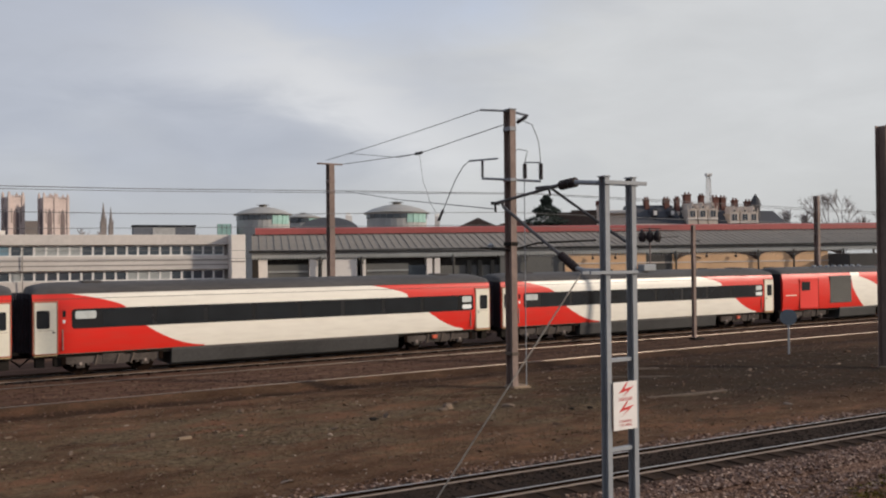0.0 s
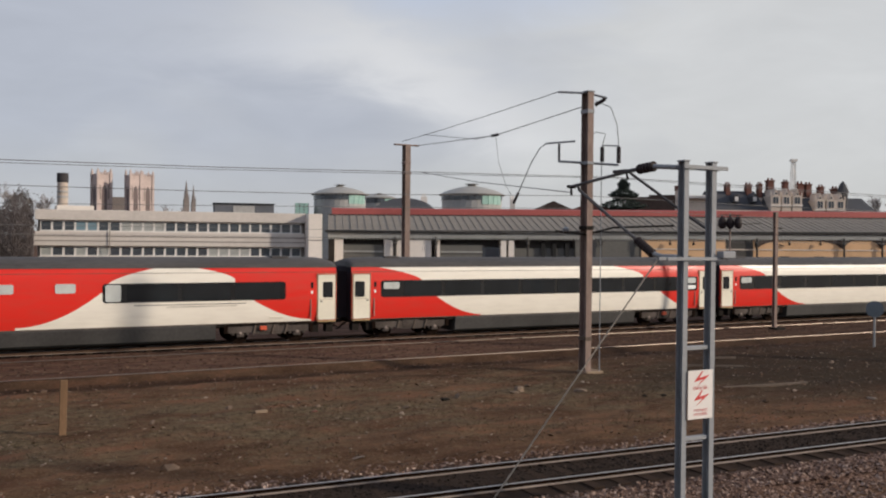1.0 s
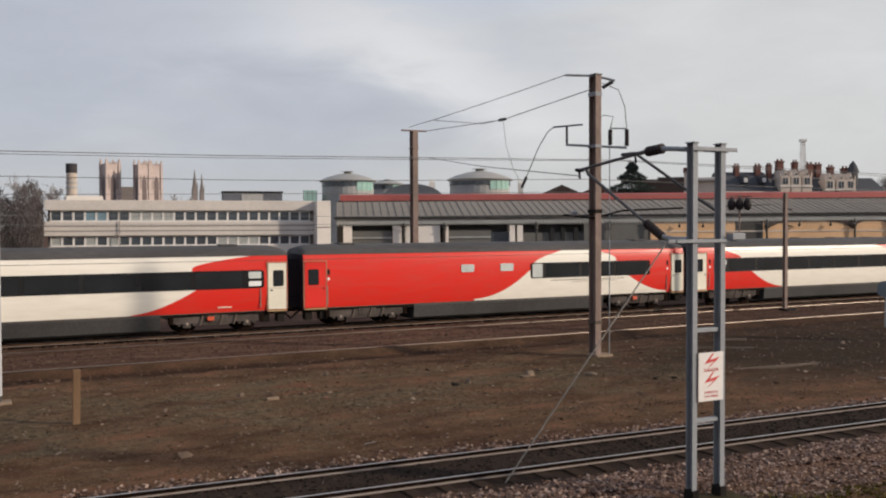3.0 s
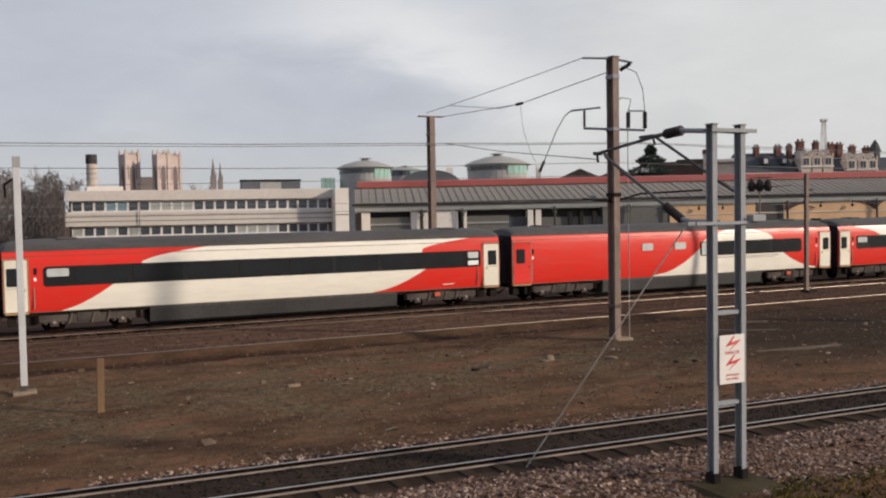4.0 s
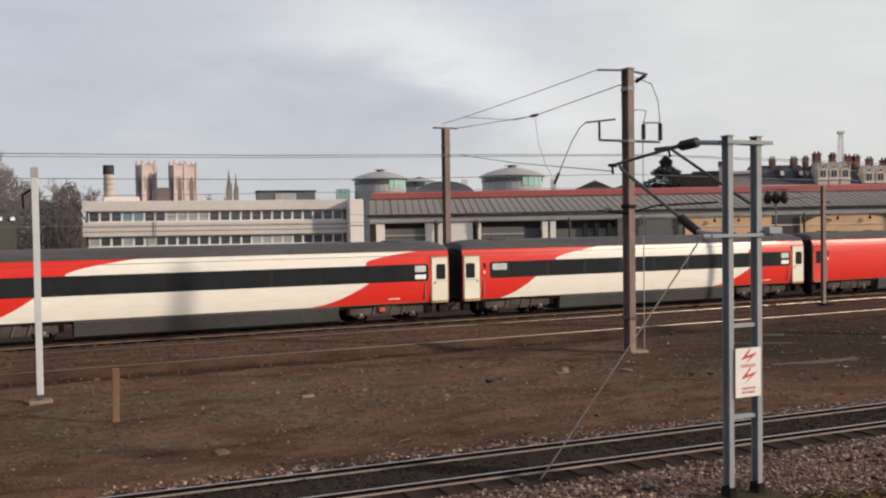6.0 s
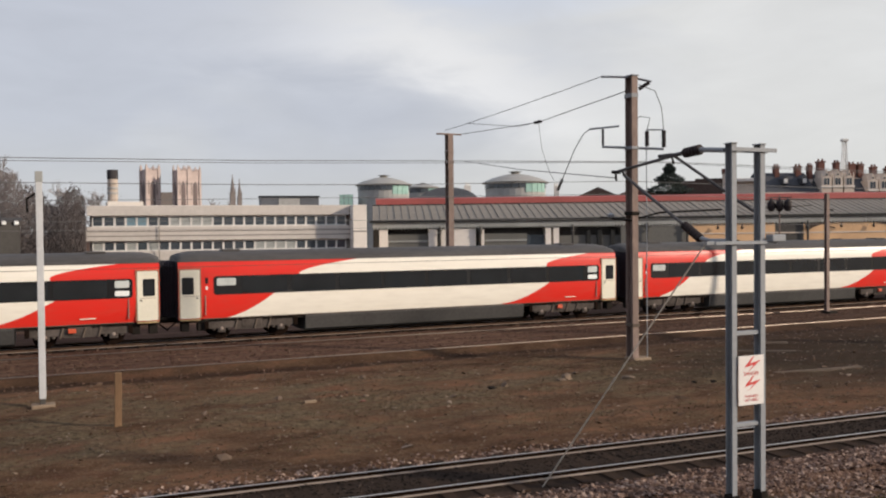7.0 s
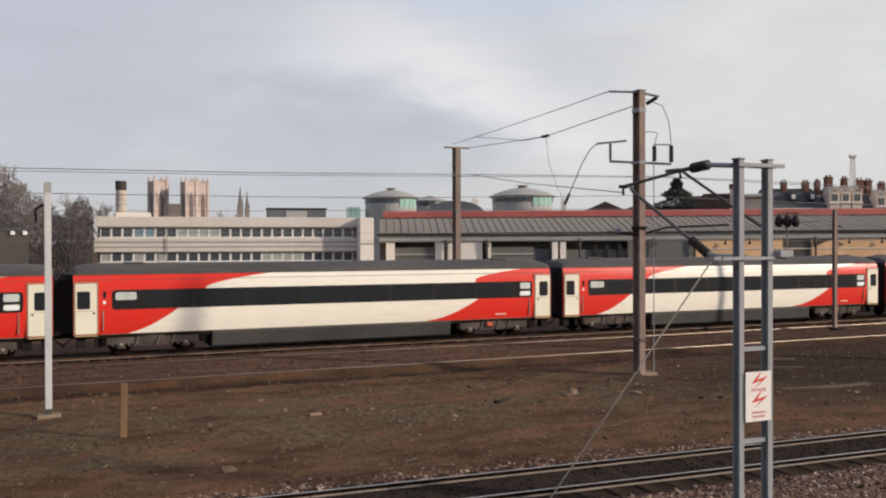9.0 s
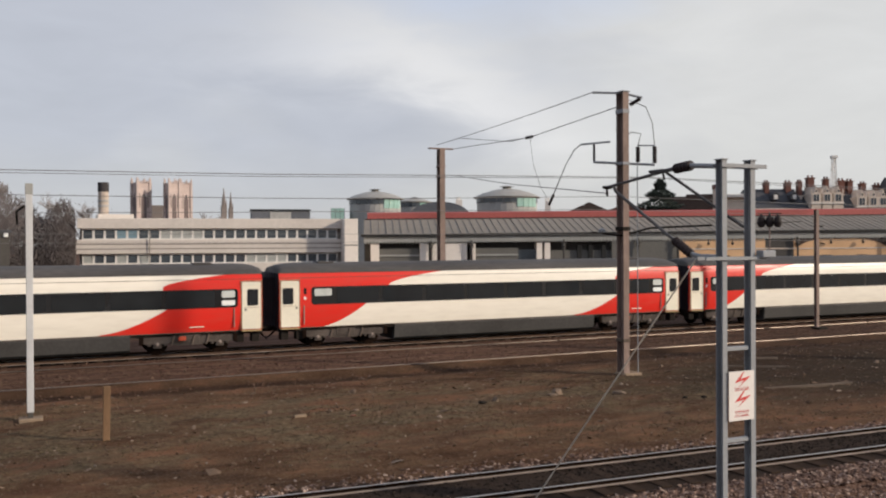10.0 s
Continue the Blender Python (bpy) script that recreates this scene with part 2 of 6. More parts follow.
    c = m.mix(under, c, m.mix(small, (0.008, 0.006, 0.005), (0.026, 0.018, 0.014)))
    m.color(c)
    m.bump(m.math("ADD", small, mid), 0.5, 0.05)
    return m.mat


def glass_material(name, c=(0.012, 0.014, 0.016), rough=0.06):
    m = Nodes(name, rough)
    m.color(m.mix(m.noise(m.coords(), 0.9, 3), c, shade(c, 2.2)))
    m.b.inputs["Specular IOR Level"].default_value = 0.6
    return m.mat


M = dict(
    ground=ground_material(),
    swept=livery("red_cream_paint", "swept"),
    mirrored=livery("red_cream_paint_turned", "mirrored"),
    buffet=livery("red_paint_cream_arc", "buffet"),
    power=livery("red_paint_cream_swoosh", "power"),
    roof=plain("coach_roof_grey", (0.072, 0.066, 0.063), 0.7, grain=2, spread=0.4, stretch=(0.3, 1, 1)),
    skirt=plain("underframe_grey", (0.050, 0.047, 0.045), 0.7, grain=2, spread=0.35),
    bogie=plain("brake_dust_brown", (0.075, 0.062, 0.055), 0.85, grain=6, spread=0.55),
    black=plain("brake_dust_black", (0.020, 0.017, 0.015), 0.85, grain=5, spread=0.5),
    bellows=plain("gangway_rubber", (0.022, 0.018, 0.022), 0.75, grain=8, spread=0.3),
    cream=plain("cream_door_paint", (0.72, 0.67, 0.55), 0.4, grain=2, spread=0.10, bump=0.03),
    red=plain("red_door_paint", RED, 0.35, grain=2, spread=0.10, bump=0.03),
    glass=glass_material("tinted_glass"),
    band=plain("black_window_band", (0.012, 0.012, 0.013), 0.25, grain=1, spread=0.3, bump=0),
    frosted=plain("frosted_glass", (0.50, 0.52, 0.50), 0.3, grain=4, spread=0.15, bump=0),
    white=plain("white_label", (0.75, 0.76, 0.74), 0.5, grain=6, spread=0.1, bump=0),
    doorframe=plain("tan_door_frame", (0.36, 0.17, 0.10), 0.5, grain=3, spread=0.25, bump=0),
    yellow=plain("tan_step_edge", (0.42, 0.29, 0.15), 0.6, grain=6),
    orange=plain("red_lamp_box", (0.55, 0.08, 0.03), 0.5, grain=6),
    steel=plain("galvanised_steel", (0.245, 0.253, 0.265), 0.6, 0.0, grain=3, spread=0.18),
    whitemast=plain("pale_concrete", (0.47, 0.47, 0.475), 0.75, grain=3, spread=0.15),
    rusty=plain("rust_brown_mast", (0.205, 0.150, 0.128), 0.75, grain=3, spread=0.4, stretch=(1, 1, 0.3)),
    rail=plain("worn_rail_top", (0.40, 0.365, 0.33), 0.42, 0.8, grain=2, spread=0.25, bump=0, stretch=(0.2, 1, 1)),
    web=plain("rail_rust", (0.012, 0.007, 0.005), 0.9, grain=6, spread=0.4),
    foot=plain("rail_foot_worn", (0.26, 0.21, 0.18), 0.6, grain=5, spread=0.3),
    sleeper=plain("dark_oiled_timber", (0.032, 0.021, 0.015), 0.9, grain=6, spread=0.5, stretch=(1, 0.3, 1)),
    concrete=plain("weathered_concrete", (0.21, 0.155, 0.110), 0.9, grain=4, spread=0.3),
    timber=plain("tan_timber_post", (0.17, 0.105, 0.062), 0.9, grain=6, spread=0.3, stretch=(1, 1, 0.2)),
    wire=plain("copper_wire_grey", (0.15, 0.145, 0.145), 0.6, 0.2, bump=0),
    guy=plain("pale_guy_wire", (0.34, 0.30, 0.25), 0.7, 0.0, bump=0),
    tubing=plain("dark_grey_tube", (0.075, 0.070, 0.070), 0.6, 0.1, grain=4),
    mossy=plain("mossy_concrete", (0.046, 0.037, 0.021), 0.9, grain=6, spread=0.5),
    rustrail=plain("buried_rusty_rail", (0.088, 0.054, 0.038), 0.9, grain=5, spread=0.3),
    insulator=plain("brown_porcelain", (0.022, 0.015, 0.015), 0.6, bump=0),
    signred=plain("sign_red", (0.50, 0.03, 0.03), 0.5, bump=0, spread=0.1),
    signwhite=plain("sign_white", (0.66, 0.62, 0.59), 0.55, bump=0, grain=5, spread=0.10),
    signblue=plain("grey_sign_face", (0.150, 0.172, 0.190), 0.55, bump=0),
    ballast=varied("ballast_stone", ((0.0, (0.052, 0.030, 0.022)), (0.4, (0.142, 0.088, 0.068)), (0.75, (0.235, 0.156, 0.123)), (1.0, (0.39, 0.29, 0.235))), 0.9),
    rubble=varied("soil_clod", ((0.0, (0.075, 0.046, 0.030)), (0.5, (0.11, 0.070, 0.047)), (0.85, (0.17, 0.120, 0.088)), (1.0, (0.30, 0.23, 0.18))), 0.95),
    rustone=varied("rusty_ballast_stone", ((0.0, (0.035, 0.018, 0.012)), (0.5, (0.090, 0.050, 0.034)), (0.95, (0.135, 0.084, 0.060)), (1.0, (0.20, 0.145, 0.11))), 0.95),
    cinder=varied("oily_cinder", ((0.0, (0.006, 0.005, 0.004)), (0.6, (0.022, 0.016, 0.013)), (1.0, (0.060, 0.043, 0.035))), 0.9),
    polished=plain("polished_rail_top", (0.125, 0.100, 0.083), 0.42, 0.85, grain=2, spread=0.2, bump=0, stretch=(0.2, 1, 1)),
    rubblestone=plain("soil_stained_rubble", (0.150, 0.110, 0.082), 0.95, grain=7, spread=0.5),
    driftwood=plain("grey_weathered_beam", (0.110, 0.086, 0.070), 0.9, grain=6, spread=0.35),
    tuft=varied("dry_grass", ((0.0, (0.060, 0.046, 0.027)), (0.5, (0.092, 0.070, 0.040)), (0.85, (0.13, 0.098, 0.058)), (1.0, (0.24, 0.18, 0.115))), 0.95, 0.0),
    moss=varied("yellow_moss_tuft", ((0.0, (0.026, 0.022, 0.007)), (0.6, (0.080, 0.064, 0.013)), (1.0, (0.20, 0.15, 0.025))), 0.95, 0.0),
    slate=plain("canopy_slate", (0.205, 0.180, 0.152), 0.75, grain=1.2, spread=0.28),
    ridge=plain("red_ridge_cladding", (0.29, 0.075, 0.066), 0.65, grain=1, spread=0.22),
    gutter=plain("black_gutter", (0.02, 0.02, 0.02), 0.6),
    valance=plain("grey_valance_paint", (0.30, 0.30, 0.285), 0.7, grain=2, spread=0.2),
    render=plain("pale_render", (0.70, 0.64, 0.58), 0.85, grain=0.8, spread=0.10),
    brick=plain("warm_brick", (0.60, 0.385, 0.225), 0.85, grain=1.5, spread=0.2),
    shutter=plain("grey_shutter", (0.13, 0.125, 0.115), 0.7, grain=1, spread=0.2),
    # dark grey that holds the shade under the canopy in its colour
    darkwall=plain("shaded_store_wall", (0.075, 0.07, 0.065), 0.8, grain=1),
    office=plain("office_concrete", (0.56, 0.51, 0.465), 0.85, grain=0.7, spread=0.14),
    office_dark=plain("office_groove", (0.22, 0.20, 0.185), 0.85, grain=1),
    frame=plain("pale_window_frame", (0.62, 0.60, 0.57), 0.6, bump=0),
    pane=glass_material("office_glass", (0.035, 0.042, 0.05), 0.12),
    curtain=plain("pane_with_blind", (0.34, 0.35, 0.335), 0.35, grain=1, bump=0),
    bluepane=plain("pane_with_blue_blind", (0.16, 0.25, 0.30), 0.35, grain=1, bump=0),
    stone=plain("minster_stone", (0.46, 0.375, 0.345), 0.9, grain=0.35, spread=0.3),
    # darker copy of the stone, with the shade of recesses in its colour
    stonedark=plain("minster_recess", (0.215, 0.185, 0.172), 0.9, grain=0.2),
    # flat belfry panels: the gloom inside the openings is painted on
    gloom=plain("belfry_opening_shade", (0.15, 0.118, 0.115), 0.9, grain=0.3),
    chimney=plain("cream_flue", (0.42, 0.355, 0.30), 0.8, grain=0.8),
    soot=plain("flue_soot", (0.050, 0.046, 0.048), 0.85, grain=1.5, spread=0.4),
    dome=plain("grey_metal_roof", (0.30, 0.285, 0.26), 0.55, grain=0.4, spread=0.15),
    drum=plain("rotunda_wall", (0.36, 0.35, 0.335), 0.6, grain=0.5),
    green=glass_material("green_glass", (0.17, 0.27, 0.24), 0.15),
    vault=plain("train_shed_roof", (0.11, 0.115, 0.13), 0.6, grain=0.4),
    hotelwall=plain("yellow_grey_brick", (0.58, 0.49, 0.41), 0.85, grain=0.6, spread=0.2),
    hotelroof=plain("dark_slate_roof", (0.062, 0.062, 0.068), 0.7, grain=0.5),
    stack=plain("red_brown_chimney_brick", (0.150, 0.074, 0.060), 0.85, grain=1),
    brown=plain("dark_brown_roof", (0.085, 0.062, 0.052), 0.8, grain=0.5),
    bark=plain("winter_bark", (0.15, 0.128, 0.118), 0.9, grain=2),
    twig=plain("winter_twigs", (0.26, 0.23, 0.22), 0.95, grain=1),
    needle=varied("evergreen_needles", ((0.0, (0.032, 0.042, 0.040)), (1.0, (0.075, 0.094, 0.080))), 0.9, 0.0, 3.0),
    scrub=varied("brown_scrub", ((0.0, (0.125, 0.105, 0.100)), (0.6, (0.145, 0.124, 0.118)), (1.0, (0.165, 0.142, 0.135))), 0.95, 0.0, 3.0),
)


# ---- mesh helpers ----
def mesh_of(bm, name="m"):
    me = bpy.data.meshes.new(name)
    bm.normal_update()
    bm.to_mesh(me)
    bm.free()
    return me


def link(name, me, mats, parent=None, label="", smooth=False):
    for mt in (mats if isinstance(mats, (list, tuple)) else [mats]):
        me.materials.append(mt)
    if smooth:
        for p in me.polygons:
            p.use_smooth = True
    ob = new(name, me)
    if parent:
        ob.parent = parent
    if label:
        ob["label"] = label
    return ob


def part(name, bm, material, parent=None, label="", smooth=False):
    return link(name, mesh_of(bm, name), material, parent, label, smooth)


def share(name, ob, parent, m):
    """Another piece on the same mesh."""
    o = new(name, ob.data)
    o.parent = parent
    o.matrix_basis = m
    return o


def thing(name, m, label, category, group="", kind=""):
    ob = new(name)
    ob.matrix_basis = m
    ob.empty_display_size = 0.3
    return tagged(ob, label, category, group, kind)


def box(bm, x0, x1, y0, y1, z0, z1, bevel=0.0, mi=0):
    vs = [bm.verts.new((x, y, z)) for x in (x0, x1) for y in (y0, y1) for z in (z0, z1)]
    fs = []
    for a in ((0, 1, 3, 2), (4, 6, 7, 5), (0, 4, 5, 1), (2, 3, 7, 6), (0, 2, 6, 4), (1, 5, 7, 3)):
        fs.append(bm.faces.new([vs[i] for i in a]))
    for fc in fs:
        fc.material_index = mi
    if bevel:
        es = list({e for fc in fs for e in fc.edges})
        bmesh.ops.bevel(bm, geom=es, offset=bevel, segments=1, affect="EDGES", profile=0.5)
    return fs


def boxes(*items, bevel=0.0):
    bm = bmesh.new()
    for it in items:
        box(bm, *it, bevel=bevel)
    return bm


def tube(bm, pts, r, n=6, r1=None, cap=True):
    """A round bar along a line of points; r1 is the radius at the end."""
    pts = [Vector(p) for p in pts]
    rings = []
    for i, p in enumerate(pts):
        d = (pts[min(i + 1, len(pts) - 1)] - pts[max(i - 1, 0)]).normalized()
        a = d.cross(Vector((0, 0, 1)) if abs(d.z) < 0.95 else Vector((1, 0, 0))).normalized()
        b = d.cross(a)
        rr = r if r1 is None else r + (r1 - r) * i / (len(pts) - 1)
        rings.append([bm.verts.new(p + (a * math.cos(6.28319 * k / n) + b * math.sin(6.28319 * k / n)) * rr) for k in range(n)])
    for u, v in zip(rings, rings[1:]):
        for k in range(n):
            bm.faces.new((u[k], u[(k + 1) % n], v[(k + 1) % n], v[k]))
    if cap:
        bm.faces.new(rings[0][::-1])
        bm.faces.new(rings[-1])
    return bm


def lathe(bm, profile, n=24, at=(0, 0)):
    rings = [[bm.verts.new((at[0] + r * math.cos(6.28319 * k / n), at[1] + r * math.sin(6.28319 * k / n), z)) for k in range(n)] for r, z in profile]
    for u, v in zip(rings, rings[1:]):
        for k in range(n):
            bm.faces.new((u[k], u[(k + 1) % n], v[(k + 1) % n], v[k]))
    bm.faces.new(rings[-1])
    bm.faces.new(rings[0][::-1])
    return bm


def extrude_x(bm, profile, x0, x1, closed=True, caps=True):
    """A profile of (y, z) drawn out along x."""
    a = [bm.verts.new((x0, y, z)) for y, z in profile]
    b = [bm.verts.new((x1, y, z)) for y, z in profile]
    n = len(profile)
    for i in range(n if closed else n - 1):
        j = (i + 1) % n
        bm.faces.new((a[i], b[i], b[j], a[j]))
    if caps and closed:
        bm.faces.new(a[::-1])
        bm.faces.new(b)
    bmesh.ops.recalc_face_normals(bm, faces=bm.faces)
    return bm


def round_rect(bm, x0, x1, z0, z1, y0, y1, r, seg=4):
    """A panel with rounded corners, in the xz plane, from depth y0 to y1."""
    pts = []
    for cx, cz, a0 in ((x1 - r, z1 - r, 0), (x0 + r, z1 - r, 90), (x0 + r, z0 + r, 180), (x1 - r, z0 + r, 270)):
        for k in range(seg + 1):
            a = radians(a0 + 90 * k / seg)
            pts.append((cx + r * math.cos(a), cz + r * math.sin(a)))
    f = [bm.verts.new((x, y0, z)) for x, z in pts]
    g = [bm.verts.new((x, y1, z)) for x, z in pts]
    n = len(pts)
    bm.faces.new(f)
    bm.faces.new(g[::-1])
    for i in range(n):
        bm.faces.new((f[i], g[i], g[(i + 1) % n], f[(i + 1) % n]))
    bmesh.ops.recalc_face_normals(bm, faces=bm.faces)
    return bm


def bearing(deg, dist, z=0.0):
    """A point at a compass-like bearing from the viewpoint (0 straight across the tracks, clockwise) and a level distance."""
    return Vector((math.sin(radians(deg)) * dist, math.cos(radians(deg)) * dist, z))


def scatter_mesh(name, places, sizes, shape_v, shape_f, squash=(1, 1, 1), rough=0.25, seed=1):
    """Many small lumps joined into one mesh."""
    rng = np.random.default_rng(seed)
    sv, n = np.array(shape_v, float), len(places)
    ang = rng.uniform(0, 6.283, n)
    c, s = np.cos(ang), np.sin(ang)
    v = sv[None] * (1 + rng.uniform(-rough, rough, (n, len(sv), 1))) * np.array(squash)
    v = v * (np.asarray(sizes)[:, None, None] * rng.uniform(0.7, 1.3, (n, 1, 3)))
    tilt = rng.uniform(-0.5, 0.5, n)[:, None]
    z = v[..., 2] + v[..., 0] * tilt
    x = v[..., 0] * c[:, None] - v[..., 1] * s[:, None]
    y = v[..., 0] * s[:, None] + v[..., 1] * c[:, None]
    allv = np.stack([x, y, z], -1) + np.asarray(places)[:, None, :]
    f = np.array(shape_f)
    allf = f[None] + (np.arange(n) * len(sv))[:, None, None]
    me = bpy.data.meshes.new(name)
    me.from_pydata(allv.reshape(-1, 3).tolist(), [], allf.reshape(-1, f.shape[1]).tolist())
    me.update()
    return me


OCT_V = [(1, 0, 0), (0, 1, 0), (-1, 0, 0), (0, -1, 0), (0, 0, 1), (0, 0, -1), (0.7, 0.7, 0.5), (-0.7, -0.6, 0.6)]
OCT_F = [(0, 6, 4), (6, 1, 4), (1, 2, 4), (2, 7, 4), (7, 3, 4), (3, 0, 4), (0, 1, 6), (2, 3, 7), (1, 0, 5), (2, 1, 5), (3, 2, 5), (0, 3, 5)]
BLADE_V = [(-0.12, 0, 0), (0.12, 0, 0), (0.35, 0.1, 1.0), (0, -0.12, 0), (0, 0.12, 0), (-0.4, 0.25, 0.8), (0.1, -0.1, 0), (-0.1, 0.1, 0), (0.05, -0.45, 0.7)]
BLADE_F = [(0, 1, 2), (3, 4, 5), (6, 7, 8)]


# ---- ground ----
def near_y(x):
    """The centre line of the near track."""
    return 15.78 - 0.036 * x


def ground_z(x, y):
    """Level of the soil; rail tops are at 0."""
    n = noise.fractal(Vector((x * 0.35, y * 0.6, 0.0)), 1.0, 2.0, 4) * 0.07
    n += noise.fractal(Vector((x * 1.6, y * 2.2, 3.0)), 1.0, 2.0, 3) * 0.035
    z = -0.17 + n
    d = abs(y - near_y(x))
    if d < 2.4:
        z = -0.135 + n * 0.15
        if d < 0.66:
            z = -0.100 + n * 0.16
    elif d < 3.4:
        z += (3.4 - d) * -0.02
    if y < 11.4:
        z += min(0.25, (11.4 - y) * 0.12)
    if 11.0 < y < 13.0:
        z -= 0.12 * math.sin((y - 11.0) / 2.0 * math.pi)
    if 30.1 < y < 32.02:
        z -= 0.09 * math.sin((y - 30.1) / 1.92 * math.pi) ** 0.7
    if y >= 32.02:
        z = -0.022 + n * 0.35 if y < 38.3 else -0.19
        if abs(y - 32.25) < 0.2 or abs(y - 37.0) < 0.2:
            z -= 0.05
    if abs(x) > 120 or y > 90 or y < -30:
        z = -0.2
    return z


def make_ground():
    xs = np.concatenate([[-3000, -1200, -500, -250, -140], np.arange(-100, -12, 4.0), np.arange(-12, 62, 0.28), np.arange(62, 140, 4.0), [150, 260, 500, 1200, 3000]])
    ys = np.concatenate([[-3000, -1000, -300, -100, -40, -20, -8, 0, 4], np.arange(6, 46, 0.28), np.arange(46, 92, 3.0), [100, 140, 250, 500, 1200, 3000]])
    nx, ny = len(xs), len(ys)
    v = [(float(x), float(y), ground_z(float(x), float(y))) for y in ys for x in xs]
    f = [(j * nx + i, j * nx + i + 1, (j + 1) * nx + i + 1, (j + 1) * nx + i) for j in range(ny - 1) for i in range(nx - 1)]
    me = bpy.data.meshes.new("ground")
    me.from_pydata(v, [], f)
    me.update()
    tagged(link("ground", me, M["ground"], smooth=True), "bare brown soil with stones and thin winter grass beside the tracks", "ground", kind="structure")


make_ground()


# ---- tracks ----
RAIL_P = [(-0.033, 0.0), (-0.041, -0.022), (-0.009, -0.032), (-0.009, -0.078), (-0.068, -0.088), (-0.068, -0.10), (0.068, -0.10), (0.068, -0.088), (0.009, -0.078), (0.009, -0.032), (0.041, -0.022), (0.033, 0.0)]


def make_track(m, x0, x1, label, step, bright=(1, 1)):
    t = thing("railway_track", m, label, "track", "tracks", "structure")
    for s, lit in zip((-0.7525, 0.7525), bright):
        bm = bmesh.new()
        extrude_x(bm, [(y + s, z) for y, z in RAIL_P], x0, x1)
        bm.faces.ensure_lookup_table()
        for fc in bm.faces:
            c = fc.calc_center_median()
            fc.material_index = 0 if c.z > (-0.004 if step < 0.7 else -0.03) else (2 if -0.10 < c.z < -0.079 and abs(c.y - s) > 0.02 else 1)
        part("rail", bm, [(M["rail"] if step < 0.7 else M["polished"]) if lit else M["rustrail"], M["web"] if step < 0.7 else M["rustrail"], M["foot"]], t)
    hw = 1.3 if step < 0.7 else 0.98
    bm = boxes((-0.125, 0.125, -hw, hw, -0.25, -0.102), bevel=0.012)
    first = part("sleeper", bm, M["sleeper"], t)
    first.location.x = x0 + 0.3
    i = 1
    while x0 + 0.3 + i * step < x1:
        share("sleeper", first, t, pose(x0 + 0.3 + i * step, random.uniform(-0.04, 0.04), random.uniform(-0.006, 0.006), 0, 0, random.uniform(-1, 1)))
        i += 1
    return t


make_track(pose(0, near_y(0), 0, 0, 0, math.degrees(math.atan(-0.036))), -14, 62, "worn railway track on dark timber sleepers in stone ballast", 0.68)
make_track(pose(0, 33.0, 0), -30, 110, "rusty siding track with one bright rail in brown ballast", 0.72, (1, 0))
make_track(pose(0, 36.25, 0), -30, 110, "rusty middle track buried in brown ballast", 0.72, (0, 1))
# dull rails here: the dark under the train is put into their colour
make_track(pose(0, 40.4, 0), -150, 190, "running line under the passing express train", 1.2, (0, 0))


# ---- train ----
TRACK_Y, PITCH = 40.4, 23.0
HALF = 1.37


def side_profile():
    """Right half of a coach section, from the sole bar up to the cantrail."""
    return [(1.27, 0.95), (1.33, 1.25), (1.365, 1.75), (1.37, 2.2), (1.36, 2.6), (1.33, 3.0), (1.27, 3.3), (1.23, 3.40)]


def roof_profile():
    return [(1.23, 3.40), (1.13, 3.55), (0.92, 3.69), (0.62, 3.79), (0.30, 3.84), (0, 3.855)]


def ring_loft(bm, xs, profiles):
    rings = [[bm.verts.new((x, y, z)) for y, z in p] for x, p in zip(xs, profiles)]
    for a, b in zip(rings, rings[1:]):
        for i in range(len(a) - 1):
            bm.faces.new((a[i], b[i], b[i + 1], a[i + 1]))
    return rings


def side_at(z):
    """Half width of the body at height z."""
    p = side_profile()
    return float(np.interp(z, [b for a, b in p], [a for a, b in p]))


def body_mesh(x0, x1):
    bm = bmesh.new()
    sp = side_profile()
    xs = list(np.linspace(x0, x1, 12))
    for s in (-1, 1):
        ring_loft(bm, xs, [[(s * y, z) for y, z in sp]] * len(xs))
    for x in (x0, x1):
        loop = [(-y, z) for y, z in sp] + [(y, z) for y, z in reversed(sp)]
        bm.faces.new([bm.verts.new((x, y, z)) for y, z in loop])
    vs = [bm.verts.new(p) for p in ((x0, -1.27, 0.95), (x1, -1.27, 0.95), (x1, 1.27, 0.95), (x0, 1.27, 0.95))]
    bm.faces.new(vs)
    bmesh.ops.recalc_face_normals(bm, faces=bm.faces)
    return bm


def roof_mesh(x0, x1):
    """Curved roof whose ends come down to the gangway."""
    bm = bmesh.new()
    rp = roof_profile()
    full = [(-y, z) for y, z in rp] + [(y, z) for y, z in reversed(rp)][1:]
    xs = [x0, x0 + 0.25, x0 + 0.6, x0 + 1.1] + list(np.linspace(x0 + 2.2, x1 - 2.2, 9)) + [x1 - 1.1, x1 - 0.6, x1 - 0.25, x1]
    k = [0.62, 0.82, 0.95, 1.0] + [1.0] * 9 + [1.0, 0.95, 0.82, 0.62]
    rings = ring_loft(bm, xs, [[(y, 3.40 + (z - 3.40) * q) for y, z in full] for q in k])
    bm.faces.new(rings[0])
    bm.faces.new(rings[-1][::-1])
    bmesh.ops.recalc_face_normals(bm, faces=bm.faces)
    return bm


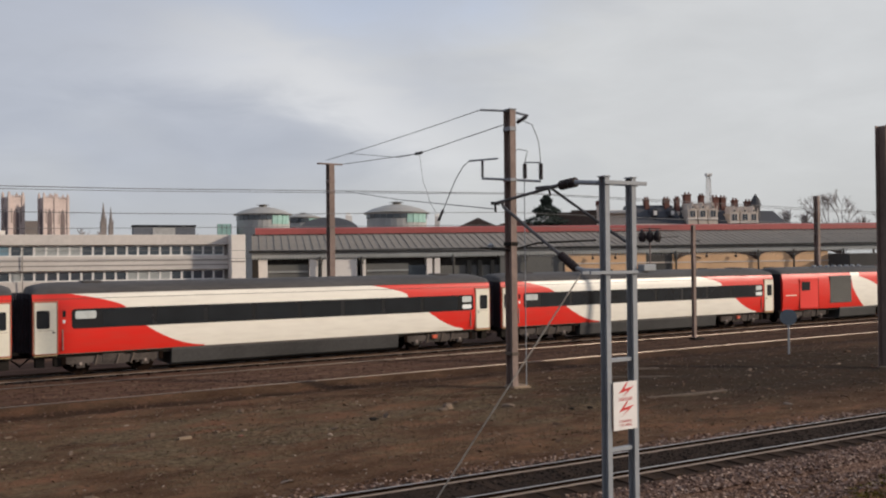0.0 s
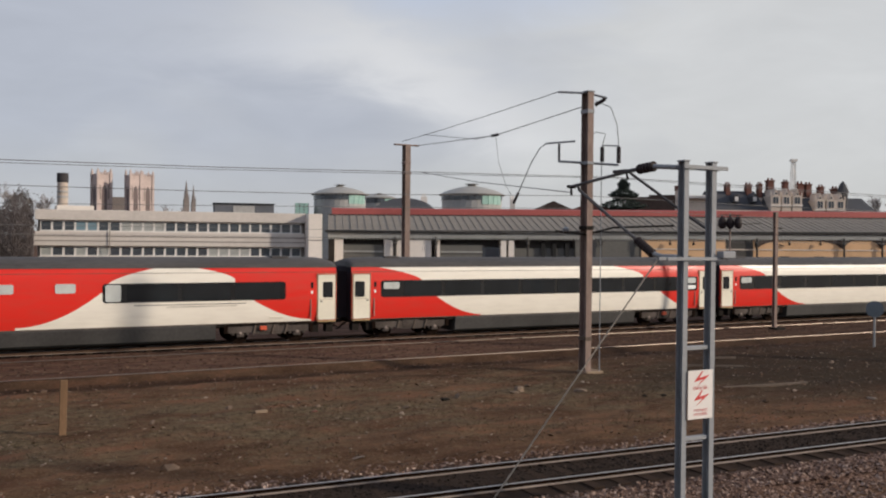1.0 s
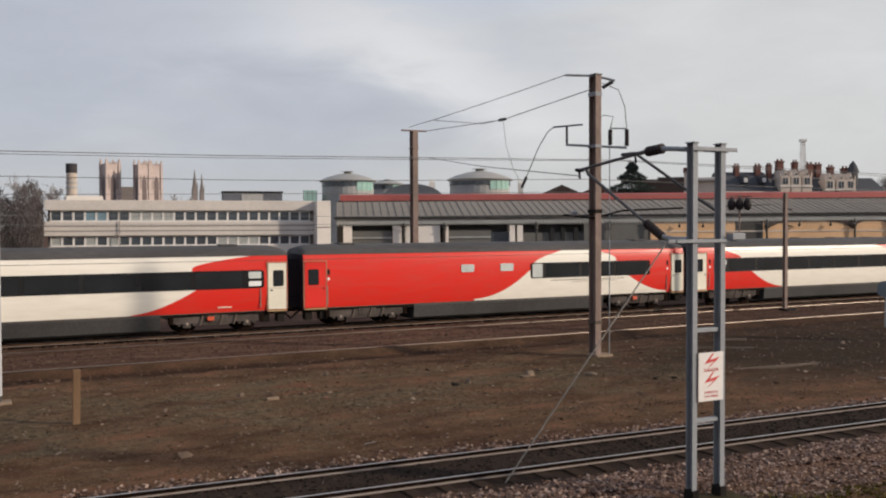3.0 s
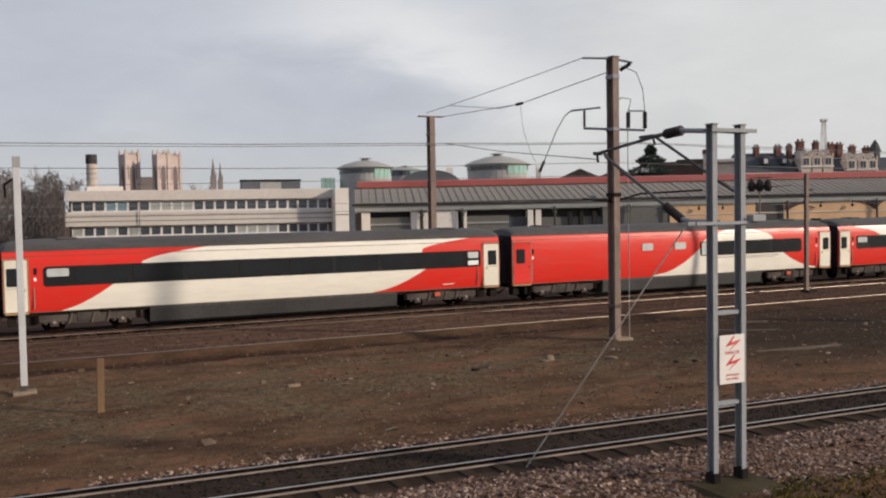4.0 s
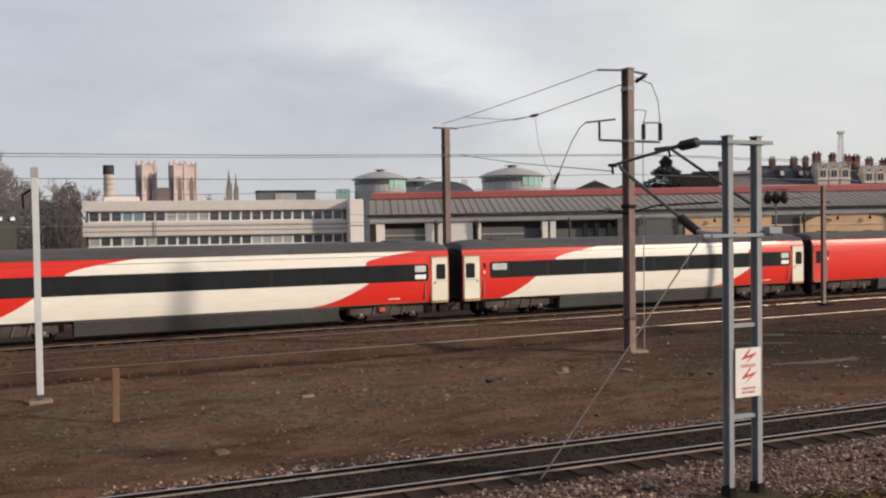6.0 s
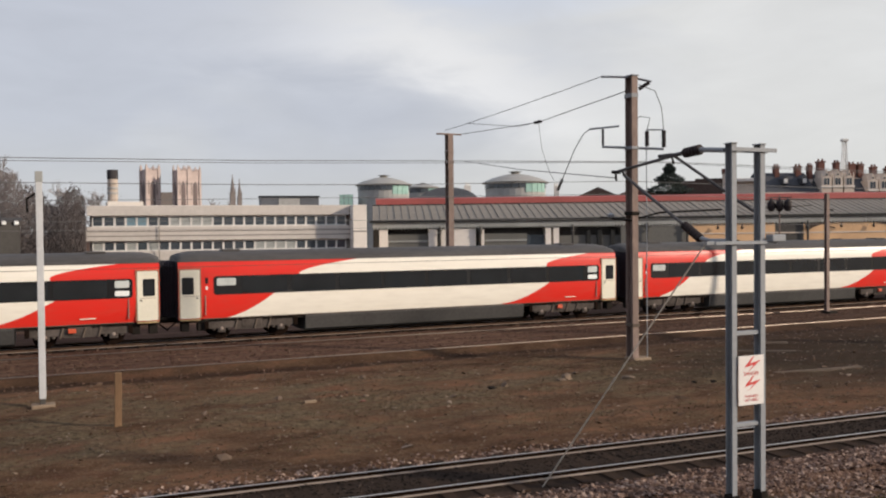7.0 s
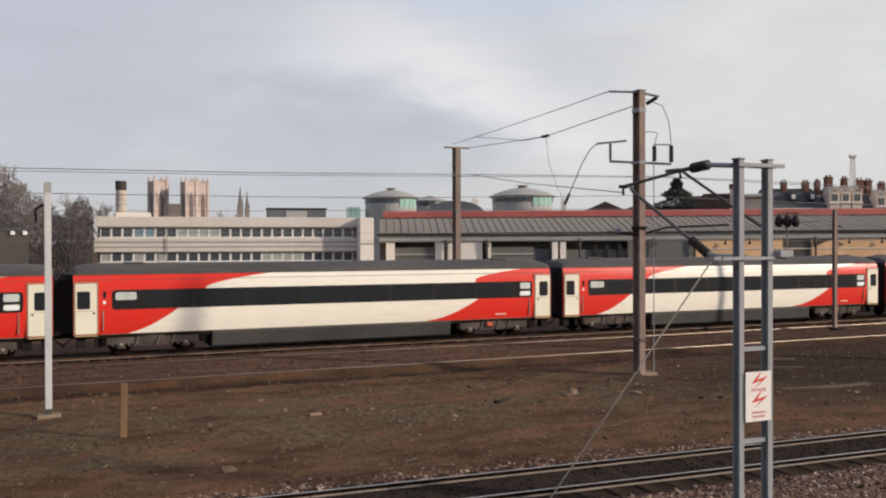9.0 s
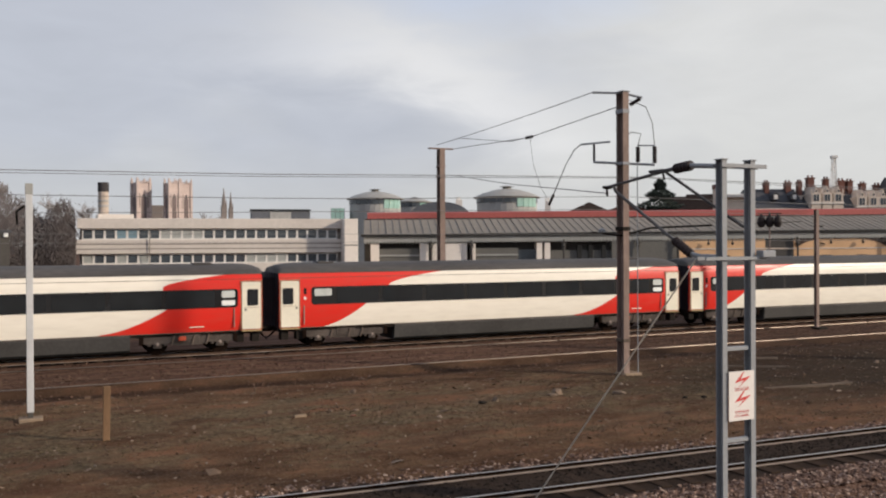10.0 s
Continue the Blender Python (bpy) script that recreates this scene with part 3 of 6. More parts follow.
def bogie_parts(car, cx):
    bogie = new("bogie")
    bogie.parent = car
    bogie.location = (cx, 0, 0)
    bm = bmesh.new()
    for s in (-1, 1):
        box(bm, -1.75, 1.75, s * 1.02 - 0.06, s * 1.02 + 0.06, 0.52, 0.70, 0.015)
        for ax in (-1.3, 1.3):
            box(bm, ax - 0.17, ax + 0.17, s * 1.10 - 0.09, s * 1.10 + 0.09, 0.32, 0.62, 0.03)
            for dx in (-0.32, 0.32):
                lathe(bm, [(0.075, 0.42), (0.085, 0.52), (0.075, 0.6), (0.085, 0.7)], 8, (ax + dx, s * 1.10))
        box(bm, -0.45, 0.45, s * 1.12 - 0.1, s * 1.12 + 0.1, 0.50, 0.86, 0.03)
        box(bm, -0.72, -0.60, s * 1.14 - 0.04, s * 1.14 + 0.04, 0.45, 0.9)
        box(bm, 0.60, 0.72, s * 1.14 - 0.04, s * 1.14 + 0.04, 0.45, 0.9)
        f = [bm.verts.new((x, s * 1.20, z)) for x, z in ((-2.0, 0.60), (-1.75, 0.50), (-0.8, 0.52), (-0.5, 0.42), (0.5, 0.42), (0.8, 0.52), (1.75, 0.50), (2.0, 0.60), (2.0, 0.84), (-2.0, 0.84))]
        g = [bm.verts.new((q.co.x, s * 1.12, q.co.z)) for q in f]
        bm.faces.new(f)
        bm.faces.new(g[::-1])
        for i in range(10):
            bm.faces.new((f[i], g[i], g[(i + 1) % 10], f[(i + 1) % 10]))
    box(bm, -0.5, 0.5, -1.0, 1.0, 0.45, 0.7)
    bmesh.ops.recalc_face_normals(bm, faces=bm.faces)
    part("bogie_frame", bm, M["bogie"], bogie)
    for ax in (-1.3, 1.3):
        part("axlebox_cover", tube(bmesh.new(), [(ax, -1.19, 0.50), (ax, -1.235, 0.50)], 0.08, 10, 0.05), M["foot"], bogie)
    for ax in (-1.95, 1.95):
        part("end_block", boxes((ax - 0.09, ax + 0.09, -1.25, -1.19, 0.50, 0.84), bevel=0.01), M["web"], bogie)
    for ax in (-0.75, 0.1, 0.7):
        part("damper", tube(bmesh.new(), [(ax, -1.23, 0.42), (ax + 0.12, -1.23, 0.84)], 0.045, 8), M["driftwood"], bogie)
    for ax in (-1.3, 1.3):
        bm = bmesh.new()
        for s in (-0.75, 0.75):
            rings = []
            for r, y in ((0.40, s - 0.065), (0.457, s - 0.06), (0.457, s + 0.06), (0.40, s + 0.065)):
                rings.append([bm.verts.new((r * math.cos(a), y, r * math.sin(a))) for a in np.linspace(0, 6.2832, 25)[:-1]])
            for u, v in zip(rings, rings[1:]):
                for i in range(24):
                    bm.faces.new((u[i], u[(i + 1) % 24], v[(i + 1) % 24], v[i]))
            bm.faces.new(rings[0])
            bm.faces.new(rings[-1][::-1])
        tube(bm, [(0, -1.05, 0), (0, 1.05, 0)], 0.08, 10)
        bmesh.ops.recalc_face_normals(bm, faces=bm.faces)
        w = part("wheelset", bm, M["web"], bogie)
        w.location = (ax, 0, 0.46)
        WHEELS.append(w)
    return bogie


WHEELS = []
CARS = []


def door_part(car, x0, x1, mat, win, hinge_right):
    bm = bmesh.new()
    d = side_at(2.0)
    round_rect(bm, x0, x1, 1.0, 3.06, -d - 0.02, -d + 0.12, 0.05)
    door = part("door", bm, mat, car, "cream passenger door" if mat is M["cream"] else "red passenger door")
    bm = bmesh.new()
    round_rect(bm, win[0] - 0.03, win[1] + 0.03, 2.02, 2.74, -d - 0.028, -d + 0.02, 0.06)
    part("window_frame", bm, M["band"], door)
    bm = bmesh.new()
    round_rect(bm, win[0], win[1], 2.05, 2.71, -d - 0.034, -d + 0.02, 0.05)
    part("door_window", bm, M["glass"], door)
    hx = x1 - 0.16 if hinge_right else x0 + 0.10
    bm = boxes((hx, hx + 0.09, -d - 0.045, -d, 1.82, 1.88), bevel=0.01)
    part("door_handle", bm, M["black"], door)
    bm = boxes((x0 - 0.02, x1 + 0.02, -d - 0.05, -d + 0.2, 0.90, 0.955), bevel=0.01)
    part("step", bm, M["yellow"], door, "tan-edged door step")
    for gx in (x0 - 0.012, x1 + 0.0):
        bm = boxes((gx, gx + 0.012, -d - 0.012, -d + 0.05, 1.0, 3.05))
        part("door_seal", bm, M["black"], door)
    for gx in (x0 - 0.06, x1 + 0.012):
        part("door_frame", boxes((gx, gx + 0.045, -d - 0.008, -d + 0.05, 0.98, 3.08)), M["doorframe"], door, "tan door frame")
    part("door_frame", boxes((x0 - 0.06, x1 + 0.06, -d - 0.008, -d + 0.09, 3.08, 3.12)), M["doorframe"], door)
    part("kick_line", boxes((x0 + 0.06, x1 - 0.06, -d - 0.024, -d, 1.93, 1.945)), M["concrete"], door)


def side_window(car, x0, x1, z0=2.03, z1=2.70, mat="glass", label=""):
    d = side_at(2.3)
    bm = bmesh.new()
    round_rect(bm, x0, x1, z0, z1, -d - 0.022, -d + 0.03, 0.07)
    return part("window", bm, M[mat], car, label)


def underframe(car, x0, x1, length):
    bm = bmesh.new()
    prof = [(-1.27, 0.95), (-1.30, 0.86), (-1.24, 0.30), (-1.10, 0.20), (1.10, 0.20), (1.24, 0.30), (1.30, 0.86), (1.27, 0.95)]
    extrude_x(bm, prof, x0, x1)
    part("skirt", bm, M["skirt"], car, "dark grey underfloor skirt")
    bm = boxes((0.35, length - 0.35, -1.20, 1.20, 0.80, 0.95))
    for x in (0.5, 1.2, length - 1.5, length - 0.8):
        box(bm, x, x + 0.35, -1.12, -0.7, 0.42, 0.8, 0.02)
    part("sole_bar", bm, M["black"], car)


def gangway(car, x0, x1):
    bm = bmesh.new()
    rings = []
    for i in range(15):
        x, g = x0 + (x1 - x0) * i / 14, 0.05 if i % 2 else 0.0
        rings.append([bm.verts.new((x, y, z)) for y, z in ((-0.72 + g, 1.0 + g), (0.72 - g, 1.0 + g), (0.72 - g, 3.2), (0.55, 3.45 - g), (-0.55, 3.45 - g), (-0.72 + g, 3.2))])
    for u, v in zip(rings, rings[1:]):
        for k in range(6):
            bm.faces.new((u[k], u[(k + 1) % 6], v[(k + 1) % 6], v[k]))
    bmesh.ops.recalc_face_normals(bm, faces=bm.faces)
    part("gangway", bm, M["bellows"], car, "black rubber gangway bellows")
    for x in ((x0, x0 + 0.02), (x1 - 0.02, x1)):
        bm = boxes((x[0], x[1], -1.24, 1.24, 0.9, 3.42))
        part("end_panel", bm, M["bellows"], car)
    part("coupling", tube(bmesh.new(), [(x0, 0, 0.85), (x1, 0, 0.85)], 0.12, 8), M["black"], car)
    mid = 0.5 * (x0 + x1)
    for s in (-0.86, 0.86):
        part("buffer", tube(bmesh.new(), [(x0 - 0.1, s, 1.0), (mid - 0.02, s, 1.0)], 0.09, 8), M["black"], car)
    for y, z, r in ((-0.4, 0.45, 0.03), (-0.65, 0.52, 0.025)):
        part("jumper_hose", tube(bmesh.new(), [(x0, y, 0.8), (mid, y - 0.05, z), (x1, y, 0.8)], r, 6), M["black"], car)


def roof_details(car, length, seed):
    rnd = random.Random(seed)
    bm = bmesh.new()
    x = 1.6
    while x < length - 1.6:
        box(bm, x, x + 0.03, -0.9, 0.9, 3.69, 3.705)
        x += 2.2
    part("roof_rib", bm, M["roof"], car)
    for x in (2.4, length - 3.2):
        bm = boxes((x, x + 0.8, -0.5, 0.3, 3.80, 3.90), bevel=0.03)
        part("roof_vent", bm, M["roof"], car)


def make_coach(livery_name, label, index):
    """A long passenger coach, 0 at the middle of the gap behind it, seen from its -y side."""
    car = thing("passenger_coach", pose(0, TRACK_Y, 0), label, "train coach", "coaches of the express train")
    L = PITCH
    part("body", body_mesh(0.38, L - 0.38), M[livery_name], car, "red and cream painted bodyside", smooth=True)
    part("roof", roof_mesh(0.35, L - 0.35), M["roof"], car, "sooty grey curved roof", smooth=True)
    underframe(car, 5.9, 17.1, L)
    for z in (3.18, 3.39):
        y = side_at(z)
        part("cantrail_strip", boxes((0.40, L - 0.40, -y - 0.012, -y + 0.02, z, z + 0.018)), M["driftwood"], car, "thin grimy strip below the roof")
    part("sill_strip", boxes((1.4, L - 1.4, -1.29, -1.25, 0.93, 0.965)), M["driftwood"], car)
    roof_details(car, L, index)
    bogie_parts(car, 3.5)
    bogie_parts(car, 19.5)
    gangway(car, -0.38, 0.38)
    d = side_at(2.3)
    buffet = livery_name == "buffet"
    # doors
    if buffet:
        door_part(car, 0.42, 1.42, M["red"], (0.60, 1.05), True)
    else:
        door_part(car, 0.45, 1.27, M["cream"], (0.55, 0.98), True)
    door_part(car, L - 1.27, L - 0.45, M["cream"], (L - 1.02, L - 0.60), False)
    wa, wb = (12.45, 20.2) if buffet else (1.85, 21.55)
    bm = bmesh.new()
    round_rect(bm, wa, wb, 1.97, 2.77, -d - 0.012, -d + 0.04, 0.14, 5)
    part("window_band", bm, M["band"], car, "black glazing band")
    n = 3 if buffet else 8
    a, b = (13.3, 20.05) if buffet else (2.95, 20.65)
    w = (b - a) / n
    for i in range(n):
        side_window(car, a + i * w + 0.10, a + (i + 1) * w - 0.10)
    if buffet:
        side_window(car, 12.56, 13.17, 2.02, 2.72, "frosted", "frosted kitchen window")
        side_window(car, 8.43, 9.15, 2.40, 2.78, "frosted", "small frosted kitchen window")
        side_window(car, 10.66, 11.42, 2.40, 2.78, "frosted", "small frosted kitchen window")
        bm = boxes((13.7, 18.4, -side_at(1.85) - 0.012, -side_at(1.85) + 0.02, 1.83, 1.855), (15.0, 18.0, -side_at(1.75) - 0.012, -side_at(1.75) + 0.02, 1.74, 1.755))
        part("pinstripe", bm, M["band"], car, "dark lettering line below the windows")
    else:
        side_window(car, 1.98, 2.80, 2.36, 2.68, "frosted", "frosted lavatory window")
        side_window(car, 20.85, 21.42, 2.40, 2.70, "frosted", "frosted top light")
        side_window(car, 20.85, 21.42, 2.06, 2.28, "white", "white seat notice behind glass")
    # small door controls and the number by each door
    for x in (1.50, L - 1.62):
        bm = boxes((x, x + 0.12, -d - 0.010, -d + 0.02, 2.45, 2.72), bevel=0.01)
        part("destination_panel", bm, M["band"], car)
        bm = boxes((x, x + 0.10, -d - 0.012, -d + 0.02, 2.20, 2.34), bevel=0.01)
        part("coach_sign", bm, M["white"], car, "small pale sign by the door")
        bm = boxes((x - 0.02, x + 0.02, -d - 0.03, -d + 0.02, 1.1, 1.95), bevel=0.008)
        part("grab_rail", bm, M["foot"], car)
    bm = boxes((19.05, 19.35, -1.34, -1.24, 0.62, 0.80), bevel=0.02)
    part("tail_box", bm, M["orange"], car, "orange-red equipment box at the bogie")
    bm = boxes((L - 3.5, L - 2.9, -1.345, -1.30, 1.16, 1.20))
    part("number_bar", bm, M["cream"], car)
    CARS.append((car, index))
    return car


def make_power_car(index):
    car = thing("power_car", pose(0, TRACK_Y, 0), "red diesel power car with a cream swoosh and grey side grille", "locomotive", "coaches of the express train")
    L = 17.8
    bm = body_mesh(0.6, 13.6)
    part("body", bm, M["power"], car, "red bodyside with a cream swoosh", smooth=True)
    part("roof", roof_mesh(0.5, 13.7), M["roof"], car, "dark roof of the power car", smooth=True)
    bm = bmesh.new()
    sp = side_profile() + roof_profile()[1:]
    full = [(-y, z) for y, z in sp] + [(y, z) for y, z in reversed(sp)][1:]
    rings = ring_loft(bm, [13.6, 15.2, 16.6, 17.4, 17.8], [[(y * k, 0.95 + (z - 0.95) * h) for y, z in full] for k, h in ((1, 1), (0.99, 0.98), (0.94, 0.80), (0.86, 0.55), (0.80, 0.42))])
    bm.faces.new(rings[-1])
    bmesh.ops.recalc_face_normals(bm, faces=bm.faces)
    part("cab", bm, M["red"], car, "sloping red nose")
    bm = bmesh.new()
    round_rect(bm, 14.2, 15.2, 2.2, 2.9, -1.385, -1.2, 0.1)
    part("cab_window", bm, M["glass"], car)
    underframe(car, 6.9, 11.2, 17.0)
    bogie_parts(car, 3.6)
    bogie_parts(car, 13.9)
    gangway(car, -0.38, 0.55)
    d = side_at(2.2)
    # guard's compartment door and window
    bm = bmesh.new()
    round_rect(bm, 2.35, 4.35, 1.05, 3.05, -d - 0.015, -d + 0.1, 0.05)
    door = part("luggage_door", bm, M["red"], car, "red sliding luggage door")
    bm = bmesh.new()
    round_rect(bm, 2.55, 3.45, 2.25, 2.85, -d - 0.03, -d + 0.1, 0.06)
    part("door_window", bm, M["glass"], door)
    for x in (2.33, 4.36):
        bm = boxes((x, x + 0.03, -d - 0.02, -d + 0.02, 1.05, 3.05))
        part("door_seal", bm, M["black"], door)
    bm = boxes((0.9, 2.0, -d - 0.012, -d + 0.02, 1.92, 1.98))
    part("lettering_bar", bm, M["cream"], car)
    # radiator grille with slats
    bm = boxes((5.7, 8.15, -d - 0.02, -d + 0.1, 1.30, 3.20), bevel=0.02)
    grille = part("grille", bm, M["shutter"], car, "dark grey radiator grille")
    for i in range(14):
        bm = boxes((5.78, 8.07, -d - 0.04, -d, 1.38 + i * 0.13, 1.43 + i * 0.13))
        part("slat", bm, M["skirt"], grille)
    bm = bmesh.new()
    for i in range(8):
        lathe(bm, [(0.16, 3.80), (0.18, 3.86), (0.12, 3.95)], 10, (5.2 + i * 0.75, -0.45))
    part("roof_fan", bm, M["steel"], car, "row of silver roof vents")
    CARS.append((car, index))
    return car


# ---- overhead line ----
K = 1.03


def up(x, y, z):
    """Lay a point measured for level ground onto the slightly lower soil."""
    return Vector((x * K, y * K, EYE + (z - EYE) * K))


def h_section(bm, x, y, w, d, z0, z1, t=0.02):
    """A broad-flange column: two flanges facing +-y and a web."""
    box(bm, x - w / 2, x + w / 2, y - d / 2, y - d / 2 + t, z0, z1)
    box(bm, x - w / 2, x + w / 2, y + d / 2 - t, y + d / 2, z0, z1)
    box(bm, x - t / 2, x + t / 2, y - d / 2 + t, y + d / 2 - t, z0, z1)


def insulator(bm, a, b, r=0.06):
    """A ribbed porcelain insulator from a to b."""
    a, b = Vector(a), Vector(b)
    d = (b - a).normalized()
    s = d.cross(Vector((0, 0, 1)) if abs(d.z) < 0.95 else Vector((1, 0, 0))).normalized()
    t = d.cross(s)
    n = max(3, int((b - a).length / 0.08))
    rings = []
    for i in range(n):
        for f, k in ((0.05, 0.78), (0.2, 1.0), (0.6, 0.95), (0.9, 0.78)):
            c = a.lerp(b, (i + f) / n)
            rings.append([bm.verts.new(c + (s * math.cos(0.62832 * q) + t * math.sin(0.62832 * q)) * r * k) for q in range(10)])
    for u, v in zip(rings, rings[1:]):
        for q in range(10):
            bm.faces.new((u[q], u[(q + 1) % 10], v[(q + 1) % 10], v[q]))
    bm.faces.new(rings[0][::-1])
    bm.faces.new(rings[-1])


def wire_curve(name, pts, r, mat, label, sag=0.0, kind="", category="wire", parent=None):
    cu = bpy.data.curves.new(name, "CURVE")
    cu.dimensions = "3D"
    cu.bevel_depth, cu.bevel_resolution = r, 1
    sp = cu.splines.new("POLY")
    pts = [Vector(p) for p in pts]
    if sag and len(pts) == 2:
        a, b = pts
        pts = [a.lerp(b, i / 16) - Vector((0, 0, 4 * sag * (i / 16) * (1 - i / 16))) for i in range(17)]
    sp.points.add(len(pts) - 1)
    for p, v in zip(sp.points, pts):
        p.co = (*v, 1)
    cu.materials.append(mat)
    ob = new(name, cu)
    if parent:
        ob.parent = parent
        return ob
    return tagged(ob, label, category, "overhead line wires")


def make_brown_mast(p, top, label, w=0.26, d=0.42):
    """A rust-brown steel column on a concrete foot, with its base at p."""
    z0 = ground_z(p[0], p[1]) if abs(p[0]) < 120 else -0.2
    mast = thing("overhead_line_mast", pose(p[0], p[1], z0), label, "mast", "overhead line masts")
    h = top - z0
    bm = bmesh.new()
    box(bm, -w / 2, w / 2, -d / 2, -d / 2 + 0.03, 0, h, 0.004)
    box(bm, -w / 2, w / 2, d / 2 - 0.03, d / 2, 0, h, 0.004)
    box(bm, w * 0.16, w * 0.16 + 0.03, -d / 2 + 0.03, d / 2 - 0.03, 0, h)
    part("column", bm, M["rusty"], mast, "rust-brown steel column")
    bm = boxes((-0.16, 0.62, -0.34, 0.34, -0.3, 0.09), bevel=0.04)
    part("foundation", bm, M["concrete"], mast, "pale concrete foot")
    return mast


def make_big_mast():
    base = (19.3 * K, 26.3 * K)
    m = make_brown_mast(base, 10.2, "tall rust-brown steel mast with insulators and feeder arms")
    inv = m.matrix_basis.inverted()

    def P(x, y, z):
        return inv @ up(x, y, z)

    c = inv @ Vector((base[0], base[1], 10.2))
    bm = bmesh.new()
    part("cap", boxes((-0.16, 0.16, -0.24, 0.24, c.z, c.z + 0.05), bevel=0.01), M["steel"], m)
    box(bm, -0.15, 0.15, -0.23, 0.23, c.z - 0.78, c.z - 0.62, 0.01)
    part("collar", bm, M["steel"], m, "pale steel collar near the top")
    bm = bmesh.new()
    tube(bm, [P(18.43, 26.9, 10.08), P(19.3, 26.3, 10.02), P(19.85, 25.88, 9.83)], 0.045, 6)
    part("top_arm", bm, M["steel"], m)
    bm = bmesh.new()
    insulator(bm, P(19.78, 25.9, 9.80), P(19.5, 26.15, 9.58), 0.075)
    part("insulator", bm, M["insulator"], m)
    # mid bracket with three hanging insulators
    for pts, r in (([P(18.44, 26.88, 7.58), P(20.18, 25.62, 7.44)], 0.05), ([P(18.08, 27.15, 8.22), P(18.95, 26.55, 8.30)], 0.04), ([P(19.70, 25.98, 8.14), P(20.18, 25.62, 8.12)], 0.03)):
        part("bracket_arm", tube(bmesh.new(), pts, r, 6), M["steel"], m, "grey steel bracket arm")
    part("clamp", boxes((-0.16, 0.16, -0.24, 0.24, P(19.3, 26.3, 7.45).z, P(19.3, 26.3, 7.56).z), bevel=0.01), M["steel"], m)
    bm = bmesh.new()
    insulator(bm, P(18.47, 26.86, 7.62), P(18.47, 26.86, 8.22), 0.05)
    part("insulator", bm, M["insulator"], m)
    bm = bmesh.new()
    insulator(bm, P(19.72, 25.97, 7.55), P(19.72, 25.97, 8.10), 0.085)
    part("insulator", bm, M["insulator"], m)
    bm = bmesh.new()
    insulator(bm, P(20.18, 25.62, 7.5), P(20.18, 25.62, 8.10), 0.085)
    part("insulator", bm, M["insulator"], m)
    # low bracket
    bm = bmesh.new()
    tube(bm, [inv @ Vector((18.95, 27.75, 5.08)), inv @ Vector((19.86, 27.1, 4.95)), inv @ Vector((20.66, 26.49, 5.22)), inv @ Vector((22.32, 25.11, 5.30))], 0.04, 6)
    part("lower_arm", bm, M["black"], m)
    part("clamp", boxes((-0.16, 0.16, -0.24, 0.24, P(19.3, 26.3, 5.12).z, P(19.3, 26.3, 5.25).z)), M["black"], m)
    part("clamp", boxes((-0.15, 0.15, -0.23, 0.23, P(0, 0, 1.15).z, P(0, 0, 1.27).z)), M["driftwood"], m)
    bm = bmesh.new()
    lathe(bm, [(0.02, -0.02), (0.10, 0.02), (0.12, 0.12), (0.04, 0.18)], 10)
    bmesh.ops.translate(bm, verts=bm.verts, vec=inv @ Vector((19.25, 27.5, 5.05)))
    part("lamp_head", bm, M["steel"], m)
    # down pipe beside the column
    bm = bmesh.new()
    tube(bm, [(0.42, -0.32, 0.1), (0.42, -0.32, P(0, 0, 7.6).z)], 0.018, 6)
    part("earth_cable", bm, M["steel"], m)
    for pts, r in (
        ([P(19.5, 26.15, 9.75), P(19.95, 25.8, 9.5), P(20.12, 25.66, 8.9), P(20.18, 25.62, 8.12)], 0.018),
        ([P(19.72, 25.97, 8.12), P(19.80, 25.9, 8.55), P(19.55, 26.1, 8.62), P(19.3, 26.3, 8.45)], 0.018),
    ):
        wire_curve("jumper", pts, r, M["wire"], "", parent=m)
    return m


